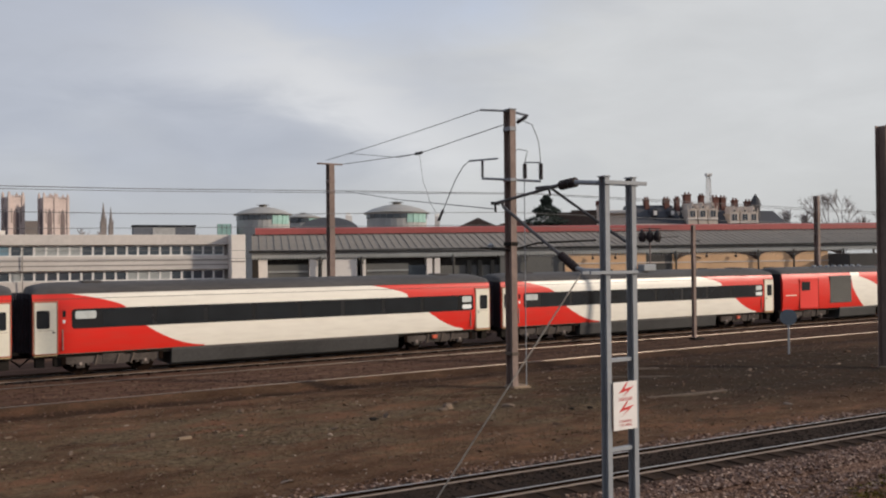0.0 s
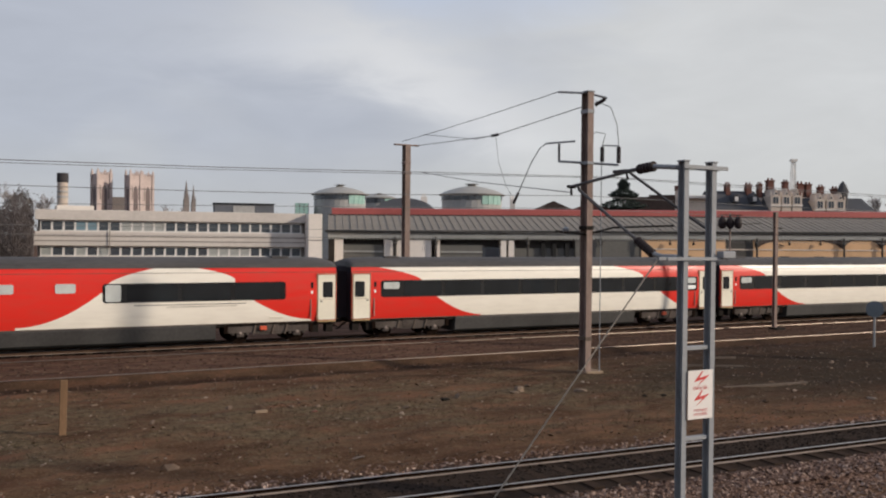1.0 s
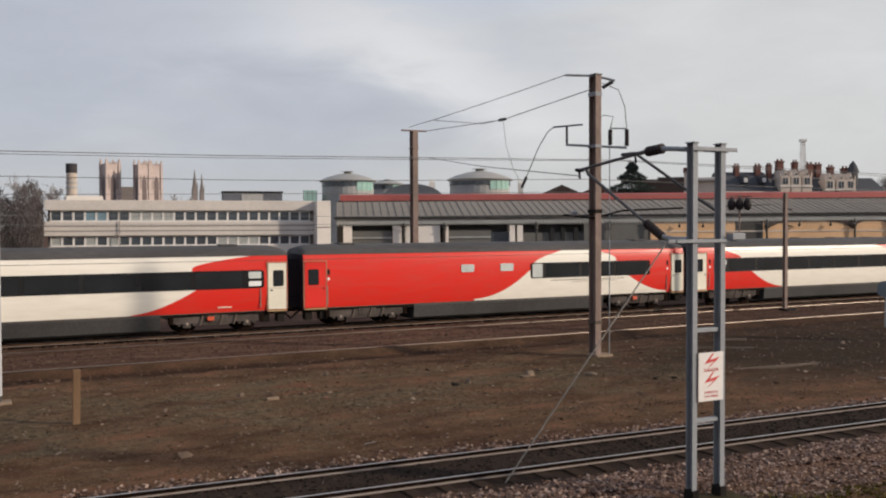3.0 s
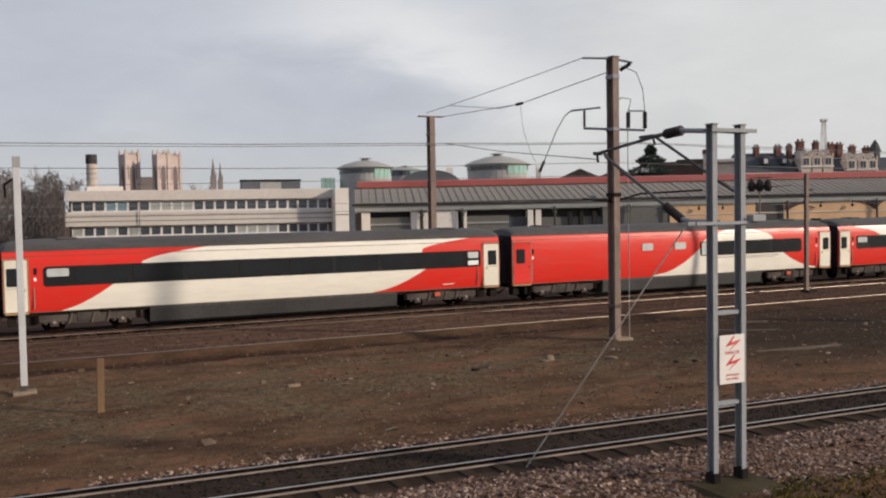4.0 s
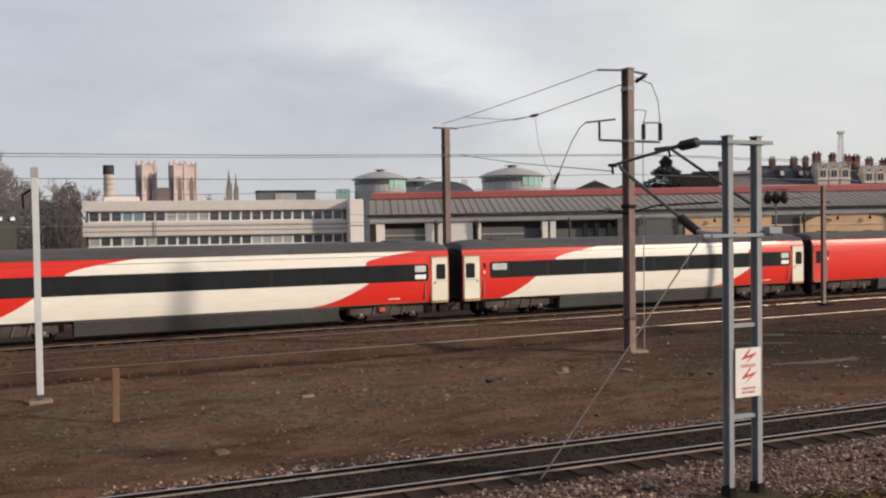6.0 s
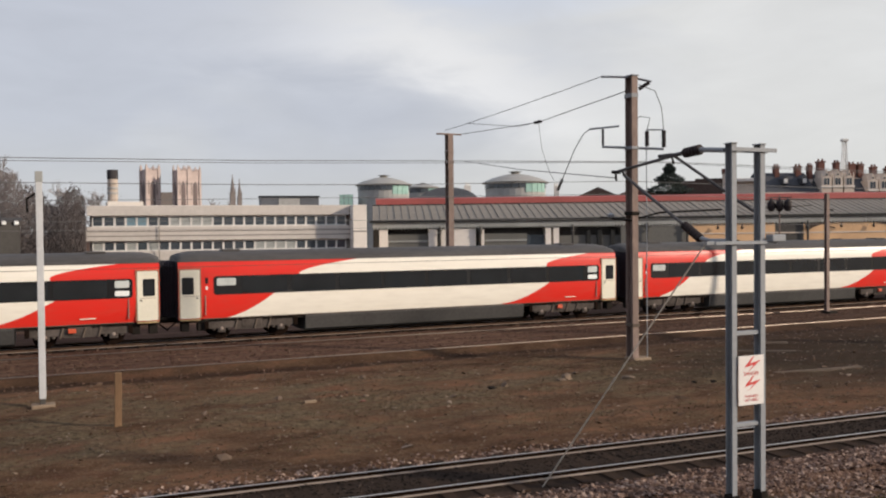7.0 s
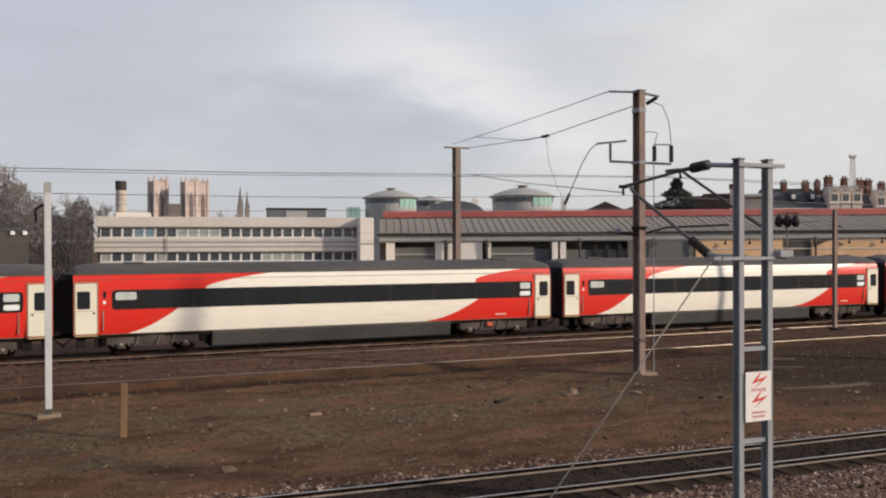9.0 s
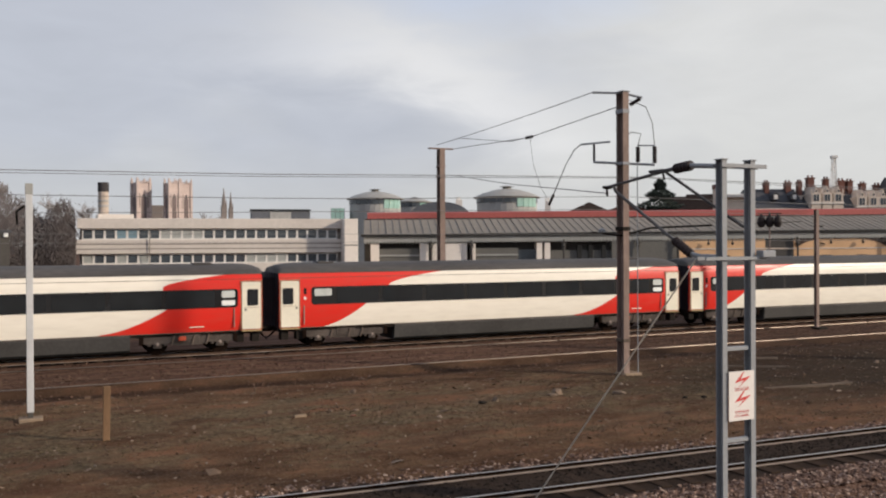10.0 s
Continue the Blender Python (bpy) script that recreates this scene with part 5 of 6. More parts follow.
def make_office():
    B, D, OUT = 10.6, 92.5, 2.3
    o = thing("office_building", facing(B, D, -0.2), "two-storey concrete office block with long rows of windows", "building")

    def z(e):
        return EYE + D * e + 0.2

    xl, xr = lx(2.7, B, D), lx(18.64, B, D - OUT)
    zr, z1t, z1b, z2t, z2b = z(0.0287), z(0.0179), z(0.0064), z(-0.0087), z(-0.0195)
    part("core", boxes((xl + 0.2, xr - 0.02, 0.35, 12.0, 0, zr - 0.25)), M["office_dark"], o)
    part("parapet", boxes((xl, xr, -0.25, 0.45, z1t, zr), bevel=0.03), M["office"], o, "pale concrete parapet")
    part("roof", boxes((xl, xr - 0.02, 0.46, 12.0, zr - 0.24, zr - 0.1)), M["office_dark"], o)
    part("spandrel", boxes((xl - 0.1, xr, -0.25, 0.45, z2t, z1b), bevel=0.03), M["office"], o, "pale concrete spandrel band")
    for e in (0.0015, -0.0035):
        part("groove", boxes((xl - 0.1, xr, -0.27, -0.24, z(e) - 0.06, z(e) + 0.04)), M["office_dark"], o)
    part("lower_band", boxes((xl + 0.3, xr, -0.1, 0.45, 0, z2b)), M["office"], o)
    fin = part("end_tower", boxes((xr, lx(19.5, B, D - OUT), -OUT, 11.0, 0, z(0.0290) - OUT * 0.029), bevel=0.03), M["render"], o, "pale blank end tower")
    part("joint", boxes((xr - 0.02, lx(19.5, B, D - OUT), -OUT - 0.03, -OUT, z(-0.0012), z(0.0000))), M["office_dark"], fin)
    for zt, zb, row in ((z1t, z1b, 0), (z2t, z2b, 1)):
        w = 1.03
        n = int((xr - xl - 0.5) / w)
        h = zt - zb
        bm = bmesh.new()
        for a in ((0, 0.1, 0, h), (w - 0.1, w, 0, h), (0.1, w - 0.1, 0, 0.1), (0.1, w - 0.1, h - 0.12, h)):
            box(bm, a[0], a[1], -0.02, 0.12, a[2], a[3])
        frame_ob = None
        for i in range(n):
            x = xl + 0.45 + i * w
            win = new("window")
            win.parent = o
            win.matrix_basis = pose(x, 0.08, zb)
            if frame_ob is None:
                frame_ob = part("window_frame", bm, M["frame"], win)
                panes = {}
                for key in ("pane", "curtain", "bluepane"):
                    bb = boxes((0.1, w - 0.1, 0.03, 0.09, 0.1, h - 0.12))
                    me = mesh_of(bb, "pane")
                    me.materials.append(M[key])
                    panes[key] = me
            else:
                share("window_frame", frame_ob, win, Matrix())
            u = i / n
            key = "pane"
            if row == 0:
                key = "bluepane" if 0.10 < u < 0.20 else ("curtain" if 0.27 < u < 0.44 else "pane")
            elif 0.62 < u < 0.76:
                key = "curtain"
            elif random.random() < 0.12:
                key = "curtain"
            p = new("pane", panes[key])
            p.parent = win
    bm = bmesh.new()
    tube(bm, [(lx(6.8, B, D), -0.4, 0), (lx(6.8, B, D), -0.4, z(0.018))], 0.05)
    part("drain_pipe", bm, M["office_dark"], o)
    bm = boxes((lx(12.85, B, D + 5), lx(16.5, B, D + 5), 5, 8, zr - 0.2, z(0.040)), bevel=0.05)
    part("roof_plant", bm, M["vault"], o, "dark flat rooftop plant room")
    part("plant_cladding", boxes((lx(14.0, B, D + 5), lx(15.3, B, D + 5), 4.94, 5.0, zr - 0.1, z(0.0385))), M["drum"], o, "grey cladding panel")
    part("plant_coping", boxes((lx(12.8, B, D + 5), lx(16.55, B, D + 5), 4.85, 8.1, z(0.040), z(0.0412))), M["gutter"], o)


def make_flue():
    p = bearing(4.17, 150)
    f = thing("boiler_flue", pose(p.x, p.y, -0.2), "cream round flue with a sooty dark top", "chimney")
    part("shaft", lathe(bmesh.new(), [(0.82, 0), (0.78, 12.4), (0.83, 12.45), (0.83, 12.6), (0.78, 12.65), (0.78, 13.35)], 24), M["chimney"], f, smooth=False)
    part("soot_cap", lathe(bmesh.new(), [(0.80, 13.3), (0.84, 13.35), (0.84, 14.75), (0.72, 14.75), (0.72, 14.5)], 24), M["soot"], f)
    for z in (10.9, 11.7):
        part("band", lathe(bmesh.new(), [(0.80, z), (0.86, z + 0.05), (0.86, z + 0.30), (0.80, z + 0.35)], 24), M["drum"], f, "pale grey band")
    part("plinth", boxes((-0.9, 4.4, -1.5, 3, 9.0, 9.75), (-0.8, 4.2, -1, 3, 0, 9.0)), M["render"], f, "pale parapet beside the flue")


def gothic_tower(name, b0, b1, dist, ztop, label, notch=0.0):
    b = (b0 + b1) / 2
    wd = dist * math.tan(radians(b1 - b0)) / 2 / 1.20
    t = thing(name, facing(b, dist, -0.2) @ pose(0, 0, 0, 0, 0, 24), label, "tower", "minster towers")
    H = ztop
    part("shaft", boxes((-wd * 0.88, wd * 0.88, -wd * 0.88, wd * 0.88, 0, H * 0.94)), M["stone"], t)
    for sx in (-1, 1):
        for sy in (-1, 1):
            x, y = sx * wd * 0.86, sy * wd * 0.86
            bm = bmesh.new()
            q = wd * 0.17
            box(bm, x - q, x + q, y - q, y + q, 0, H * 0.95)
            box(bm, x - q * 0.7, x + q * 0.7, y - q * 0.7, y + q * 0.7, H * 0.95, H * 0.99)
            tip = bm.verts.new((x, y, H * 1.022))
            vs = [bm.verts.new((x + a * q * 0.6, y + c * q * 0.6, H * 0.985)) for a, c in ((-1, -1), (1, -1), (1, 1), (-1, 1))]
            for i in range(4):
                bm.faces.new((vs[i], vs[(i + 1) % 4], tip))
            part("buttress", bm, M["stone"], t)
    for face in range(4):
        turn = pose(0, 0, 0, 0, 0, 90 * face)
        bm = bmesh.new()
        hw = wd * 0.36
        pts = [(-hw, H * 0.30), (hw, H * 0.30), (hw, H * 0.715), (hw * 0.6, H * 0.765), (0, H * 0.80), (-hw * 0.6, H * 0.765), (-hw, H * 0.715)]
        fr = [bm.verts.new((px, -wd * 0.895, pz)) for px, pz in pts]
        bk = [bm.verts.new((px, -wd * 0.87, pz)) for px, pz in pts]
        bm.faces.new(fr)
        for i in range(7):
            bm.faces.new((fr[i], bk[i], bk[(i + 1) % 7], fr[(i + 1) % 7]))
        o = part("belfry_window", bm, M["gloom"], t)
        o.matrix_basis = turn
        part("mullion", boxes((-wd * 0.03, wd * 0.03, -wd * 0.915, -wd * 0.89, H * 0.30, H * 0.79)), M["stonedark"], o)
        part("transom", boxes((-hw, hw, -wd * 0.912, -wd * 0.89, H * 0.55, H * 0.56)), M["stonedark"], o)
        for z in (0.815, 0.90):
            part("string_course", boxes((-wd * 0.9, wd * 0.9, -wd * 0.92, -wd * 0.87, H * z, H * (z + 0.012))), M["stone"], t).matrix_basis = turn
        for k in (-0.55, 0.55):
            part("blind_arch", boxes((k * wd - wd * 0.07, k * wd + wd * 0.07, -wd * 0.888, -wd * 0.87, H * 0.60, H * 0.79)), M["stonedark"], t).matrix_basis = turn
    bm = bmesh.new()
    for i in range(9):
        x = -wd * 0.85 + i * wd * 0.21
        box(bm, x, x + wd * 0.11, -wd * 0.94, -wd * 0.86, H * 0.93, H * 0.965)
        box(bm, wd * 0.86, wd * 0.94, x, x + wd * 0.11, H * 0.93, H * 0.965)
    part("battlement", bm, M["stone"], t)


def make_rotunda(b0, b1, dist, e_eave, e_top, label):
    b = (b0 + b1) / 2
    r = dist * math.tan(radians((b1 - b0) / 2))
    p = bearing(b, dist)
    t = thing("rotunda", pose(p.x, p.y, -0.2, 0, 0, -b), label, "building", "round office buildings")
    ze, zt = EYE + 0.2 + dist * e_eave, EYE + 0.2 + dist * e_top
    part("drum", lathe(bmesh.new(), [(r * 0.93, 0), (r * 0.93, ze)], 32), M["drum"], t)
    h = zt - ze
    part("roof", lathe(bmesh.new(), [(r * 1.02, ze - 0.25), (r * 1.04, ze), (r * 0.75, ze + h * 0.36), (r * 0.42, ze + h * 0.62), (r * 0.16, ze + h * 0.74)], 40), M["dome"], t, "grey shallow domed roof", smooth=False)
    part("lantern", lathe(bmesh.new(), [(r * 0.13, ze + h * 0.70), (r * 0.13, ze + h * 0.90), (r * 0.24, ze + h * 0.92), (r * 0.05, zt)], 16), M["dome"], t)
    for k in range(28):
        a = 360 * k / 28
        bm = boxes((-r * 0.098, r * 0.098, -r * 0.945, -r * 0.925, ze - (2.6 if 1 < k < 6 else 1.5), ze - 0.3))
        o = part("window", bm, M["green"] if 1 < k < 6 else M["pane"], t)
        o.matrix_basis = pose(0, 0, 0, 0, 0, a)
    return t


def make_town():
    gothic_tower("minster_tower", 5.75, 6.85, 700, EYE + 700 * 0.0712, "weathered stone gothic tower far behind the offices")
    gothic_tower("minster_tower", 7.65, 8.55, 690, EYE + 690 * 0.0712, "weathered stone gothic tower with a broad belfry")
    gothic_tower("minster_tower", 8.35, 9.25, 760, EYE + 760 * 0.0702, "shaded stone gothic tower behind its twin")
    for b, e, k in ((11.18, 0.0625, 1.0), (11.60, 0.0580, 0.8)):
        p = bearing(b, 620)
        sp = thing("church_spire", pose(p.x, p.y, -0.2), "thin distant stone church spire above the roofs", "spire")
        zt = EYE + 620 * e
        part("tower", boxes((-1.7 * k, 1.7 * k, -1.7 * k, 1.7 * k, 0, zt * 0.72)), M["stonedark"], sp)
        part("spire", lathe(bmesh.new(), [(1.6 * k, zt * 0.72), (0.9 * k, zt * 0.85), (0.12, zt)], 8), M["stonedark"], sp)
        for sx in (-1, 1):
            part("pinnacle", lathe(bmesh.new(), [(0.35, zt * 0.72), (0.05, zt * 0.82)], 6, (sx * 1.5 * k, -1.5 * k)), M["stonedark"], sp)
    n = thing("minster_nave", facing(7.3, 720, -0.2), "low stone nave between the distant towers", "building")
    part("nave", boxes((-6, 8, 0, 14, 0, EYE + 720 * 0.043)), M["stonedark"], n)
    make_rotunda(18.85, 22.35, 230, 0.0505, 0.0617, "round grey office building with a shallow domed roof")
    make_rotunda(26.95, 31.05, 230, 0.0515, 0.0645, "large round grey office building with green glazing")
    make_rotunda(22.0, 24.2, 250, 0.0470, 0.0525, "low round wing with a grey roof")
    a = thing("glass_annex", facing(18.2, 225, -0.2), "dark glazed stair tower beside the rotunda", "building")
    part("wall", boxes((-1.6, 1.8, 0, 8, 0, EYE + 225 * 0.041)), M["green"], a)
    for i in range(4):
        part("mullion", boxes((-1.6 + i * 1.1, -1.5 + i * 1.1, -0.06, 0, 0, EYE + 225 * 0.041)), M["vault"], a)
    # barrel roof of the train shed
    v = thing("train_shed", facing(24.7, 150, -0.2), "dark arched train shed roof", "building")
    r, zt = 5.2, EYE + 0.2 + 150 * 0.0475
    prof = [(r * math.cos(radians(q)), zt - 2.6 + 2.6 * math.sin(radians(q))) for q in range(0, 181, 12)]
    bm = bmesh.new()
    f = [bm.verts.new((x, 0, z)) for x, z in prof] + [bm.verts.new((-r, 0, 0)), bm.verts.new((r, 0, 0))]
    g = [bm.verts.new((q.co.x, 40, q.co.z)) for q in f]
    bm.faces.new(f)
    bm.faces.new(g[::-1])
    for i in range(len(f)):
        bm.faces.new((f[i], g[i], g[(i + 1) % len(f)], f[(i + 1) % len(f)]))
    bmesh.ops.recalc_face_normals(bm, faces=bm.faces)
    part("arched_roof", bm, M["vault"], v)
    # small gabled roofs behind the canopy
    for b, d, w, e, mat in ((25.95, 160, 1.2, 0.049, "render"), (31.6, 150, 0.9, 0.047, "render"), (34.2, 135, 3.6, 0.0455, "brown"), (36.6, 140, 4.5, 0.044, "stack")):
        hs = thing("rooftop", facing(b, d, -0.2), "small roof rising behind the station canopy", "building")
        zt = EYE + 0.2 + d * e
        bm = bmesh.new()
        if mat == "render":
            box(bm, -w / 2, w / 2, 0, 2, 0, zt)
            for x in (-0.3, 0.1):
                tube(bm, [(x, 1, zt), (x, 1, zt + 0.6)], 0.12, 8)
        else:
            f = [bm.verts.new(p) for p in ((-w, 0, 0), (w, 0, 0), (w, 0, zt - 1.6), (0, 0, zt), (-w, 0, zt - 1.6))]
            g = [bm.verts.new((p.co.x, 12, p.co.z)) for p in f]
            bm.faces.new(f)
            bm.faces.new(g[::-1])
            for i in range(5):
                bm.faces.new((f[i], g[i], g[(i + 1) % 5], f[(i + 1) % 5]))
            bmesh.ops.recalc_face_normals(bm, faces=bm.faces)
        part("gable", bm, M[mat], hs)
    # brown flat-roofed block and a pale cornice
    D = 150
    k = thing("brick_block", facing(40, D, -0.2), "dark brown block with a pale stone corner behind the canopy", "building")
    part("wall", boxes((lx(38.7, 40, D), lx(41.7, 40, D), 0, 12, 0, EYE + 0.2 + D * 0.0500)), M["brown"], k)
    part("upper_wall", boxes((lx(40.1, 40, D), lx(41.7, 40, D), 1, 12, 0, EYE + 0.2 + D * 0.0525)), M["brown"], k)
    part("stone_corner", boxes((lx(41.7, 40, D), lx(42.0, 40, D), -0.4, 3, 0, EYE + 0.2 + D * 0.058)), M["hotelwall"], k)
    part("chimney", boxes((lx(41.65, 40, D), lx(42.05, 40, D), -0.4, 1, EYE + D * 0.058, EYE + 0.2 + D * 0.062)), M["stack"], k)
    part("cornice_wall", boxes((lx(42.0, 40, D), lx(43.6, 40, D), 0, 8, 0, EYE + 0.2 + D * 0.049)), M["hotelwall"], k)
    part("cornice", boxes((lx(41.95, 40, D), lx(43.7, 40, D), -0.7, 8, EYE + D * 0.049, EYE + 0.2 + D * 0.0515), bevel=0.1), M["render"], k, "pale stone cornice")
    make_hotel()


def make_hotel():
    B, D, S = 25.0, 175.5, 190.0
    h = thing("railway_hotel", facing(B, D, -0.2), "large brick hotel with steep slate roofs and many chimney stacks", "building")

    def X(b, y=0.0):
        return lx(b, B, D + y)

    def Z(e):
        return EYE + 0.2 + S * e

    part("wall", boxes((X(44.0), X(53.2), 2, 16, 0, Z(0.0355))), M["hotelwall"], h)
    # steep roof ranges
    for b0, b1, e0, e1 in ((44.0, 47.3, 0.0345, 0.0570), (47.2, 51.3, 0.0345, 0.0555), (51.3, 53.3, 0.0345, 0.0505)):
        bm = bmesh.new()
        x0, x1 = X(b0), X(b1)
        vs = [bm.verts.new(p) for p in ((x0, 2, Z(e0)), (x1, 2, Z(e0)), (x1, 14, Z(e0)), (x0, 14, Z(e0)), (x0 + 1, 6.5, Z(e1)), (x1 - 1, 6.5, Z(e1)), (x1 - 1, 9, Z(e1)), (x0 + 1, 9, Z(e1)))]
        for a in ((0, 1, 5, 4), (1, 2, 6, 5), (2, 3, 7, 6), (3, 0, 4, 7), (4, 5, 6, 7)):
            bm.faces.new([vs[i] for i in a])
        part("slate_roof", bm, M["hotelroof"], h)
    for b in (45.3, 46.35):
        x = X(b, 2.6)
        bm = bmesh.new()
        zb = Z(0.0445)
        f = [bm.verts.new(p) for p in ((x - 0.6, 2.6, zb), (x + 0.6, 2.6, zb), (x + 0.6, 2.6, zb + 1.1), (x, 2.6, zb + 1.8), (x - 0.6, 2.6, zb + 1.1))]
        g = [bm.verts.new((v.co.x, 7.0, v.co.z)) for v in f]
        bm.faces.new(f)
        for k in range(5):
            bm.faces.new((f[k], g[k], g[(k + 1) % 5], f[(k + 1) % 5]))
        bmesh.ops.recalc_face_normals(bm, faces=bm.faces)
        dormer = part("dormer", bm, M["hotelroof"], h, "slate dormer with a small window")
        part("window", boxes((x - 0.35, x + 0.35, 2.52, 2.62, zb + 0.15, zb + 1.0)), M["frame"], dormer)
    # stone gabled bays with windows
    for i, b in enumerate((47.55, 48.15, 48.75, 50.0, 50.6, 51.1)):
        x, w = X(b, 1.2), 0.95
        top = Z(0.0585 if i < 3 else 0.0545)
        bm = bmesh.new()
        f = [bm.verts.new(p) for p in ((x - w, 1.2, 0), (x + w, 1.2, 0), (x + w, 1.2, top - 1.5), (x + w * 0.5, 1.2, top - 1.4), (x, 1.2, top), (x - w * 0.5, 1.2, top - 1.4), (x - w, 1.2, top - 1.5))]
        g = [bm.verts.new((p.co.x, 7, p.co.z)) for p in f]
        bm.faces.new(f)
        for k in range(7):
            bm.faces.new((f[k], g[k], g[(k + 1) % 7], f[(k + 1) % 7]))
        bmesh.ops.recalc_face_normals(bm, faces=bm.faces)
        bay = part("gabled_bay", bm, M["hotelwall"], h, "pale stone gabled bay")
        for k in (-0.5, 0.08):
            part("window", boxes((x + k, x + k + 0.42, 1.12, 1.25, top - 3.0, top - 1.7)), M["pane"], bay)
        part("oculus", tube(bmesh.new(), [(x, 1.25, top - 1.0), (x, 1.14, top - 1.0)], 0.22, 10), M["pane"], bay)
        for k in (-1, 1):
            part("finial", lathe(bmesh.new(), [(0.14, top - 1.5), (0.16, top - 1.0), (0.03, top - 0.5)], 6, (x + k * w, 1.4)), M["hotelwall"], bay)
        part("parapet", boxes((x - w - 0.1, x + w + 0.1, 1.0, 1.3, top - 3.5, top - 3.2)), M["render"], bay)
    # chimney stacks
    for b, e, w in ((44.75, 0.0655, 0.9), (45.95, 0.0655, 1.1), (46.6, 0.0660, 0.8), (47.2, 0.0705, 1.3), (48.05, 0.0690, 0.9), (48.85, 0.0672, 1.2), (49.3, 0.0668, 1.1), (50.0, 0.0640, 1.0), (50.75, 0.0625, 1.1)):
        x, zt = X(b, 6.2), Z(e + 0.0008)
        st = part("chimney", boxes((x - w * 0.5, x + w * 0.5, 5.5, 7.0, Z(0.045), zt - 0.7), (x - w * 0.62, x + w * 0.62, 5.4, 7.1, zt - 0.7, zt - 0.45), bevel=0.04), M["stack"], h, "red-brown brick chimney stack")
        for k in (-0.3, 0.3):
            bm = bmesh.new()
            lathe(bm, [(0.22, zt - 0.45), (0.19, zt), (0.22, zt + 0.02)], 8, (x + k * w, 6.2))
            part("chimney_pot", bm, M["stack"], st)
        part("stack_base", boxes((x - w * 0.8, x + w * 0.8, 5.3, 7.2, Z(0.045), Z(0.0475 + (e - 0.062) * 0.6))), M["hotelwall"], st)
    # turret and mast with a flag staff
    x = X(51.2, 5)
    part("turret", lathe(bmesh.new(), [(1.0, Z(0.04)), (1.0, Z(0.055)), (1.25, Z(0.056)), (0.75, Z(0.0635)), (0.12, Z(0.0685))], 10, (x, 5)), M["hotelroof"], h, "dark pointed turret")
    x = X(48.5, 6)
    bm = bmesh.new()
    zb, zt = Z(0.06), Z(0.090)
    for sx in (-1, 1):
        for sy in (-1, 1):
            tube(bm, [(x + sx * 0.45, 6 + sy * 0.45, zb), (x + sx * 0.28, 6 + sy * 0.28, zt)], 0.09, 5)
    for k in range(5):
        u0, u1 = k / 5, (k + 1) / 5
        a, c = 0.45 - 0.17 * u0, 0.45 - 0.17 * u1
        tube(bm, [(x - a, 6 - a, zb + (zt - zb) * u0), (x + c, 6 - c, zb + (zt - zb) * u1)], 0.06, 4)
        tube(bm, [(x + a, 6 - a, zb + (zt - zb) * u0), (x - c, 6 - c, zb + (zt - zb) * u1)], 0.06, 4)
    box(bm, x - 0.6, x + 0.6, 5.5, 6.5, zt - 0.1, zt + 0.4)
    part("lattice_mast", bm, M["frame"], h, "pale lattice mast on the roof")


# ---- trees ----
def bare_tree(p, height, seed, label, thick=0.25, levels=5, spread=0.55, fat=1.0):
    """A leafless tree: a forking trunk, limbs and a haze of twigs."""
    rnd = random.Random(seed)
    t = thing("bare_tree", pose(p[0], p[1], -0.3), label, "tree", "bare trees")
    trunk, twigs = bmesh.new(), bmesh.new()

    def grow(a, d, length, r, lv):
        b = a + d * length
        mid = a.lerp(b, 0.5) + Vector((rnd.uniform(-1, 1), rnd.uniform(-1, 1), 0)) * length * 0.06
        r = max(r, 0.022 * fat)
        tube(trunk if lv > 2 else twigs, [a, mid, b], r, 6 if lv > 2 else 3, max(r * 0.62, 0.016 * fat), cap=False)
        if lv == 0:
            return
        for _ in range(3 if lv > 1 else 4):
            nd = (d + Vector((rnd.uniform(-1, 1), rnd.uniform(-1, 1), rnd.uniform(-0.25, 0.75))) * spread).normalized()
            grow(a.lerp(b, rnd.uniform(0.55, 1.0)), nd, length * rnd.uniform(0.60, 0.80), r * 0.55, lv - 1)

    grow(Vector((0, 0, 0)), Vector((0.03, 0, 1)), height * 0.33, thick, levels)
    part("trunk", trunk, M["bark"], t)
    part("twig_crown", twigs, M["twig"], t)["kind"] = "stuff"


def make_conifer():
    p = bearing(38.55, 140)
    t = thing("evergreen_tree", pose(p.x, p.y, -0.3), "dark evergreen tree rising behind the station roof", "tree")
    H = EYE + 140 * 0.0680 + 0.3
    part("trunk", tube(bmesh.new(), [(0, 0, 0), (0, 0, H * 0.95)], 0.28, 8, 0.04), M["bark"], t)
    rng = np.random.default_rng(4)
    n = 7500
    z = rng.uniform(0.30, 1.0, n)
    r = 4.9 * np.minimum(1.0, (1.02 - z) * 3.0) * np.sqrt(rng.uniform(0.15, 1, n))
    r *= 0.75 + 0.25 * np.sin(z * 60)
    a = rng.uniform(0, 6.283, n)
    pl = np.stack([r * np.cos(a), r * np.sin(a), z * H - r * 0.12], -1)
    me = scatter_mesh("foliage", pl, rng.uniform(0.16, 0.36, n), BLADE_V, BLADE_F, (2.2, 2.2, 0.9), 0.3, 5)
    link("foliage", me, M["needle"], t)["kind"] = "stuff"


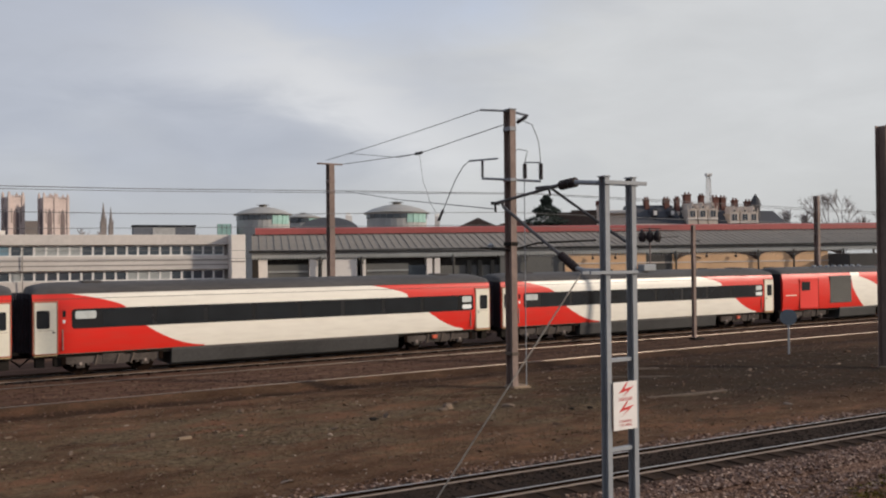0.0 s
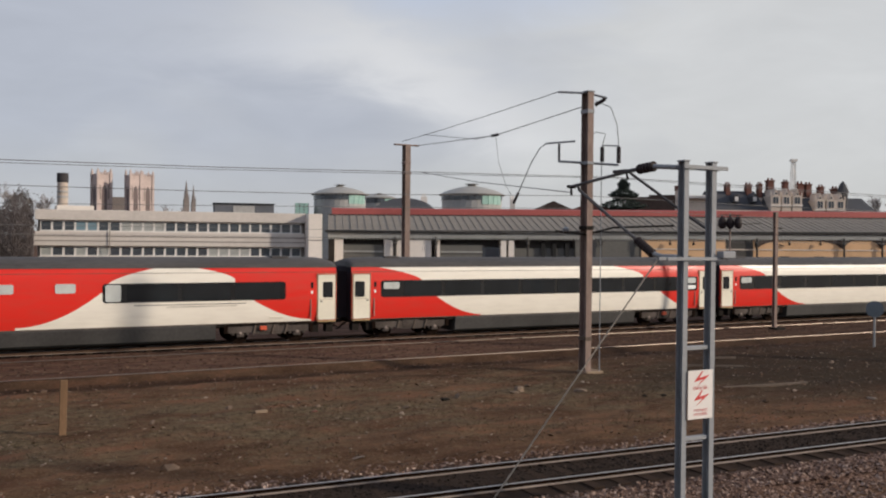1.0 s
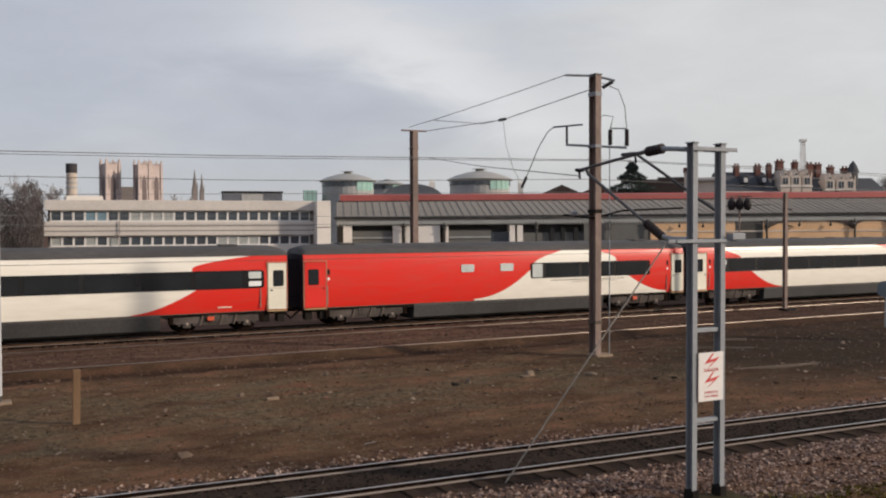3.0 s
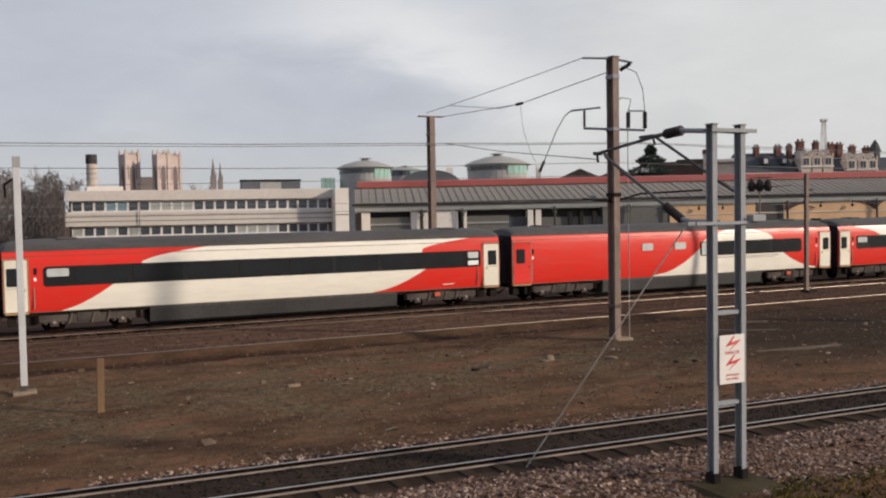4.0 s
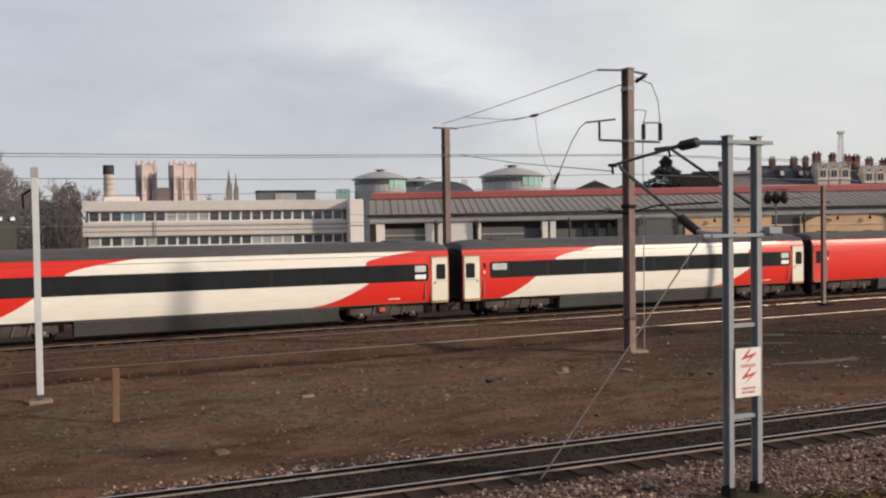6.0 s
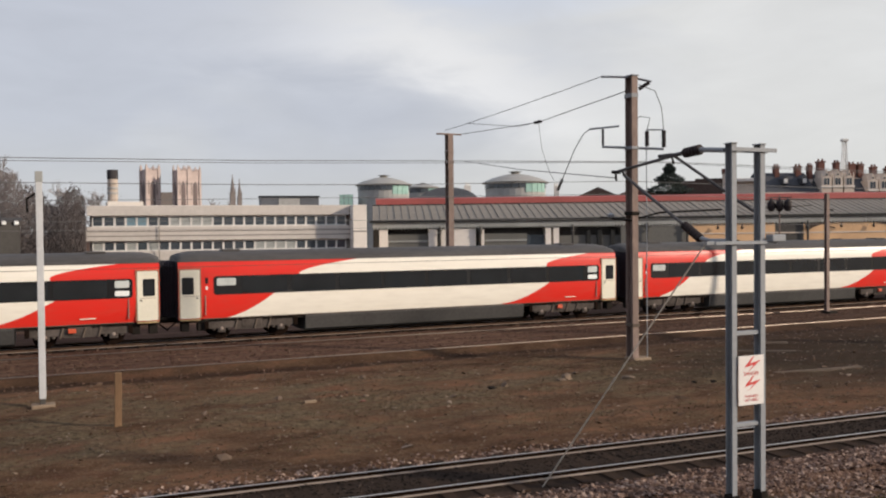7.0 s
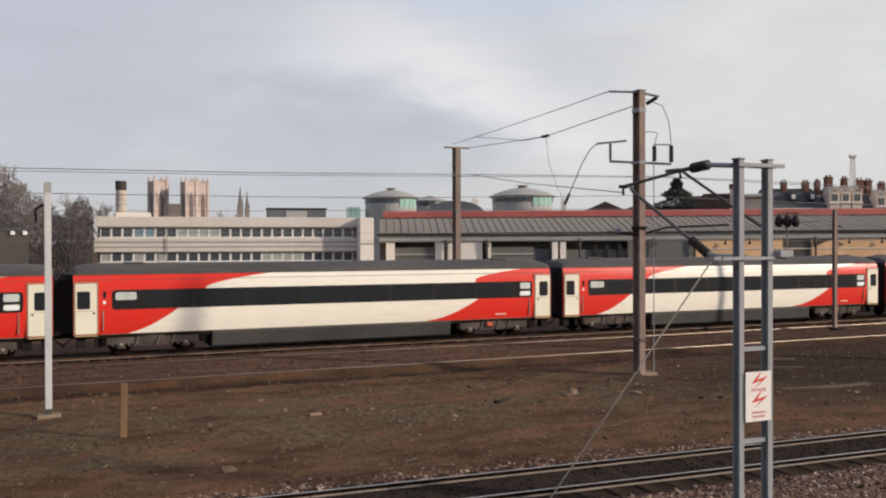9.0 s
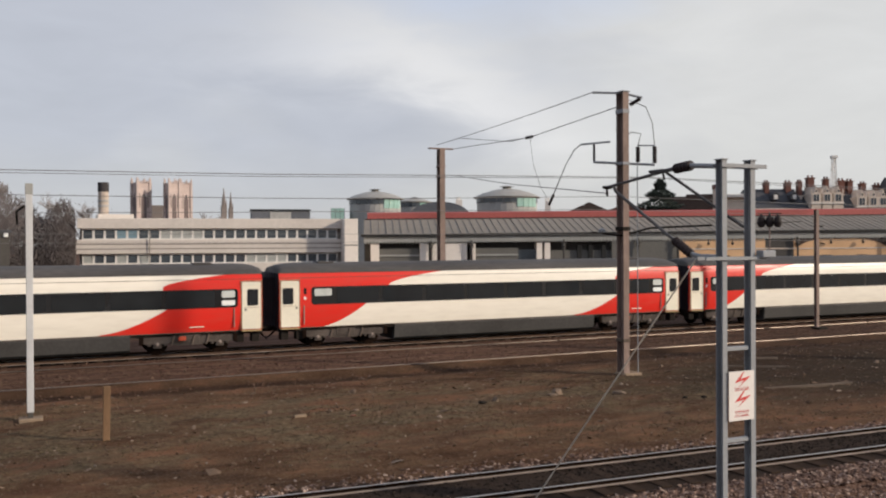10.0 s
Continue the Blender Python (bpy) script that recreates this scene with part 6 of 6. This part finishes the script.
def scrub(b0, b1, d0, d1, e, n, seed, label):
    """A tangle of bare bushes."""
    rng = np.random.default_rng(seed)
    b, d = np.radians(rng.uniform(b0, b1, n)), rng.uniform(d0, d1, n)
    lump = np.array([0.80 + 0.45 * noise.fractal(Vector((float(q) * 22, seed, float(w) * 0.03)), 1.0, 2.0, 4) for q, w in zip(b, d)])
    z = rng.uniform(0, 1, n) ** 0.8 * (EYE + d * e) * lump
    pl = np.stack([np.sin(b) * d, np.cos(b) * d, z], -1)
    me = scatter_mesh("bushes", pl, rng.uniform(0.16, 0.38, n), BLADE_V, BLADE_F, (1.3, 1.3, 0.8), 0.4, seed)
    tagged(link("bushes", me, M["scrub"]), label, "bushes", kind="stuff")


def make_trees():
    bare_tree(bearing(-2.9, 88), 15.0, 3, "leafless tree with a wide twiggy crown", 0.30, 6, 0.62)
    bare_tree(bearing(-5.8, 92), 13.0, 8, "leafless tree with a dense twiggy crown", 0.28, 6, 0.62)
    bare_tree(bearing(-0.4, 112), 11.0, 5, "leafless tree beside the office block", 0.24, 6, 0.62)
    bare_tree(bearing(1.4, 118), 10.5, 12, "leafless tree beside the office block", 0.22, 6, 0.62)
    for b, d, h, s in ((2.9, 260, 18, 21), (10.3, 330, 22, 22), (16.0, 320, 19, 23), (40.6, 230, 17, 24), (53.6, 230, 20, 25), (55.6, 230, 22, 26), (57.6, 240, 21, 27), (58.3, 250, 20, 28), (10.9, 340, 20, 29)):
        bare_tree(bearing(b, d), h, s, "distant leafless tree above the roofs", 0.32, 5, 0.6, 2.2)
    scrub(-14, 2.6, 80, 112, 0.052, 70000, 31, "dense brown leafless bushes beside the line")
    scrub(2.0, 5.5, 240, 300, 0.040, 1500, 32, "distant brown leafless bushes")
    scrub(51.5, 62, 210, 260, 0.040, 4000, 33, "distant brown leafless bushes beyond the station")
    make_conifer()
    # added plain block that fills in for the dark mass of trees
    s = thing("dark_block", facing(-5.0, 76, -0.2), "plain dark grey-brown block added in place of dark trees", "building")
    part("wall", boxes((-11, lx(-0.9, -5.0, 76), 0, 8, 0, EYE + 76 * 0.016)), M["darkwall"], s)
    part("roof_edge", boxes((-11.2, lx(-0.8, -5.0, 76), -0.15, 8, EYE + 76 * 0.016, EYE + 76 * 0.019)), M["hotelroof"], s)
    # white blocks added for two pale window reflections
    for b in (-1.75, -1.1):
        part("pale_spot", boxes((lx(b, -5.0, 76) - 0.16, lx(b, -5.0, 76) + 0.16, -0.2, 0.0, EYE + 0.9, EYE + 1.2), bevel=0.03), M["white"], s, "small white block added for a pale reflection")


make_canopy()
make_office()
make_flue()
make_town()
make_trees()


# ---- loose stones, rubble and weeds ----
def ground_points(rng, x0, x1, y0, y1, n):
    x, y = rng.uniform(x0, x1, n), rng.uniform(y0, y1, n)
    z = np.array([ground_z(float(a), float(b)) for a, b in zip(x, y)])
    return np.stack([x, y, z], -1)


def make_stones():
    rng = np.random.default_rng(11)
    p = ground_points(rng, 1, 30, 9.6, 19.2, 58000)
    off = p[:, 1] - (15.78 - 0.036 * p[:, 0])
    keep = ((off < -1.42 + rng.normal(0, 0.10, len(p))) & (off > -3.75 - 0.06 * np.clip(p[:, 0] - 9, 0, 20) + rng.normal(0, 0.25, len(p)))) | ((off > 1.0) & (off < 1.55 + rng.normal(0, 0.25, len(p))))
    p = p[keep]
    me = scatter_mesh("ballast", p, rng.uniform(0.026, 0.054, len(p)), OCT_V, OCT_F, (1, 1, 0.75), 0.3, 12)
    tagged(link("ballast", me, M["ballast"]), "pinkish brown crushed stone ballast", "ballast", kind="stuff")
    p = ground_points(rng, 1, 34, 13.4, 16.6, 9000)
    p = p[np.abs(p[:, 1] - (15.78 - 0.036 * p[:, 0])) < 0.64]
    me = scatter_mesh("cinders", p, rng.uniform(0.018, 0.042, len(p)), OCT_V, OCT_F, (1, 1, 0.6), 0.35, 17)
    tagged(link("cinders", me, M["cinder"]), "dark oily cinders between the near rails", "cinders", kind="stuff")
    p = ground_points(rng, -6, 45, 17.3, 30.9, 9000)
    s = rng.uniform(0.015, 0.05, len(p)) * (1 + 2.0 * (rng.uniform(0, 1, len(p)) > 0.985))
    me = scatter_mesh("rubble", p, s, OCT_V, OCT_F, (1.2, 1, 0.45), 0.35, 13)
    tagged(link("rubble", me, M["rubble"]), "scattered clods and small stones on the soil", "rubble", kind="stuff")
    p = ground_points(rng, -12, 60, 31.0, 38.6, 11000)
    me = scatter_mesh("ballast", p, rng.uniform(0.03, 0.06, len(p)), OCT_V, OCT_F, (1, 1, 0.6), 0.3, 14)
    tagged(link("ballast", me, M["rustone"]), "rusty brown ballast between the far tracks", "ballast", kind="stuff")
    p = ground_points(rng, -6, 45, 17.6, 30.6, 44000)
    cl = np.array([noise.noise(Vector((float(a) * 0.28, float(b) * 0.55, 7.0))) for a, b, _ in p])
    p = p[cl + rng.normal(0, 0.22, len(p)) - np.clip((p[:, 0] - 19) * 0.12, 0, 0.7) > 0.12]
    me = scatter_mesh("dry_grass", p, rng.uniform(0.02, 0.052, len(p)), BLADE_V, BLADE_F, (1.6, 1.6, 1), 0.3, 15)
    tagged(link("dry_grass", me, M["tuft"]), "short dry winter grass and weeds", "grass", kind="stuff")
    p = ground_points(rng, 2, 24, 8.2, 11.9, 9000)
    lim = 11.3 + 0.5 * np.sin(p[:, 0] * 1.1) + 0.3 * np.sin(p[:, 0] * 2.7)
    p = p[p[:, 1] < lim]
    me = scatter_mesh("moss", p, rng.uniform(0.04, 0.10, len(p)), BLADE_V, BLADE_F, (1.8, 1.8, 0.8), 0.3, 16)
    tagged(link("moss", me, M["moss"]), "yellow-green moss and weeds at the edge of the ballast", "moss", kind="stuff")


def lump(name, p, size, mat, label, seed, rz=0.0, category="stone"):
    rnd = random.Random(seed)
    bm = bmesh.new()
    bmesh.ops.create_icosphere(bm, subdivisions=1, radius=0.5)
    for v in bm.verts:
        k = 0.85 + 0.5 * noise.noise(v.co * 3.0 + Vector((seed * 1.7, 0, 0))) + rnd.uniform(-0.22, 0.22)
        v.co = Vector((max(-0.42, min(0.42, v.co.x * k)) * size[0], max(-0.42, min(0.42, v.co.y * k)) * size[1], max(-0.3, min(0.36, v.co.z * k)) * size[2]))
    ob = part(name, bm, mat)
    ob.matrix_basis = pose(p[0], p[1], ground_z(p[0], p[1]) + size[2] * 0.2, 0, 0, rz)
    tagged(ob, label, category, "lumps on the soil")


def make_lumps():
    for i, (p, s, rz, mat, what) in enumerate((
        ((15.3, 24.4), (0.55, 0.40, 0.36), 20, "rubblestone", "broken lump of pale concrete on the soil"),
        ((14.95, 24.1), (0.40, 0.26, 0.16), -10, "rubblestone", "flat broken slab of concrete on the soil"),
        ((13.05, 24.3), (0.45, 0.32, 0.30), 60, "rubblestone", "soil-stained lump of broken concrete"),
        ((12.5, 24.05), (0.42, 0.26, 0.16), 10, "black", "dark flat lump in the soil"),
        ((8.55, 24.4), (0.22, 0.14, 0.10), 0, "rubblestone", "small piece of pale rubble"),
        ((7.9, 24.7), (0.17, 0.12, 0.10), 30, "rubblestone", "small brown piece of rubble"),
        ((15.5, 25.3), (0.28, 0.08, 0.06), 5, "driftwood", "thin grey splinter on the soil"),
        ((17.3, 23.8), (0.55, 0.30, 0.22), -30, "rubblestone", "long broken lump beside the mast"),
        ((18.5, 22.05), (0.26, 0.18, 0.14), 0, "black", "small dark lump on the soil"),
        ((19.0, 21.75), (0.28, 0.18, 0.14), 0, "black", "small dark lump on the soil"),
        ((22.5, 28.2), (0.22, 0.18, 0.16), 0, "rubblestone", "small tan stone beside the mast"),
    )):
        lump("concrete_lump", p, s, M[mat], what, i + 1, rz)
    lump("brick", (8.3, 23.9), (0.3, 0.14, 0.1), M["stack"], "loose red brick on the soil", 20, 15, "brick")
    for p, ln, rz in (((25.4, 26.4), 2.6, -30), ((23.8, 22.1), 3.6, -6), ((6.9, 24.4), 0.36, 6), ((27.3, 27.9), 1.5, -20)):
        bm = boxes((-ln / 2, ln / 2, -0.05, 0.05, -0.05, 0.07), bevel=0.012)
        o = part("old_beam", bm, M["driftwood"] if ln > 1 else M["concrete"])
        o.matrix_basis = pose(p[0], p[1], ground_z(*p) + 0.0, 0, 0, rz)
        tagged(o, "weathered beam lying half in the soil", "beam", "lumps on the soil")
    bm = boxes((-0.8, 0.7, -0.75, 0.35, -0.5, 0.10), bevel=0.06)
    o = part("mast_foundation", bm, M["mossy"])
    o.matrix_basis = pose(11.38, 12.05, ground_z(11.38, 12.05) - 0.03)
    tagged(o, "mossy concrete block under the twin-post mast", "foundation")


make_stones()
make_lumps()


# ---- the train itself and what moves ----
def rear(t):
    """Where the gap behind the second coach stands at a time: the train slows a little."""
    return 4.62 + 10.376 * t - 0.0663 * t * t


def make_train():
    make_power_car(2)
    make_coach("mirrored", "red and cream coach coupled behind the power car", 1)
    make_coach("mirrored", "red and cream coach with mirrored curves, black glazing band", 0)
    make_coach("buffet", "mostly red buffet coach with a cream arc at one end", -1)
    for i in range(4):
        make_coach("swept", "red and cream passenger coach with a long black glazing band", -2 - i)


make_train()


def motions():
    times = [i * 0.5 for i in range(21)]
    for car, i in CARS:
        walk(car, [(t, pose(rear(t) + PITCH * i, TRACK_Y, 0)) for t in times])
    steps = [i * 10.0 / 150 for i in range(151)]
    turn = 180 / math.pi / 0.457
    for w in WHEELS:
        loc = w.location.copy()
        walk(w, [(t, pose(loc.x, loc.y, loc.z, 0, (rear(t) - rear(0)) * turn, 0)) for t in steps])


motions()
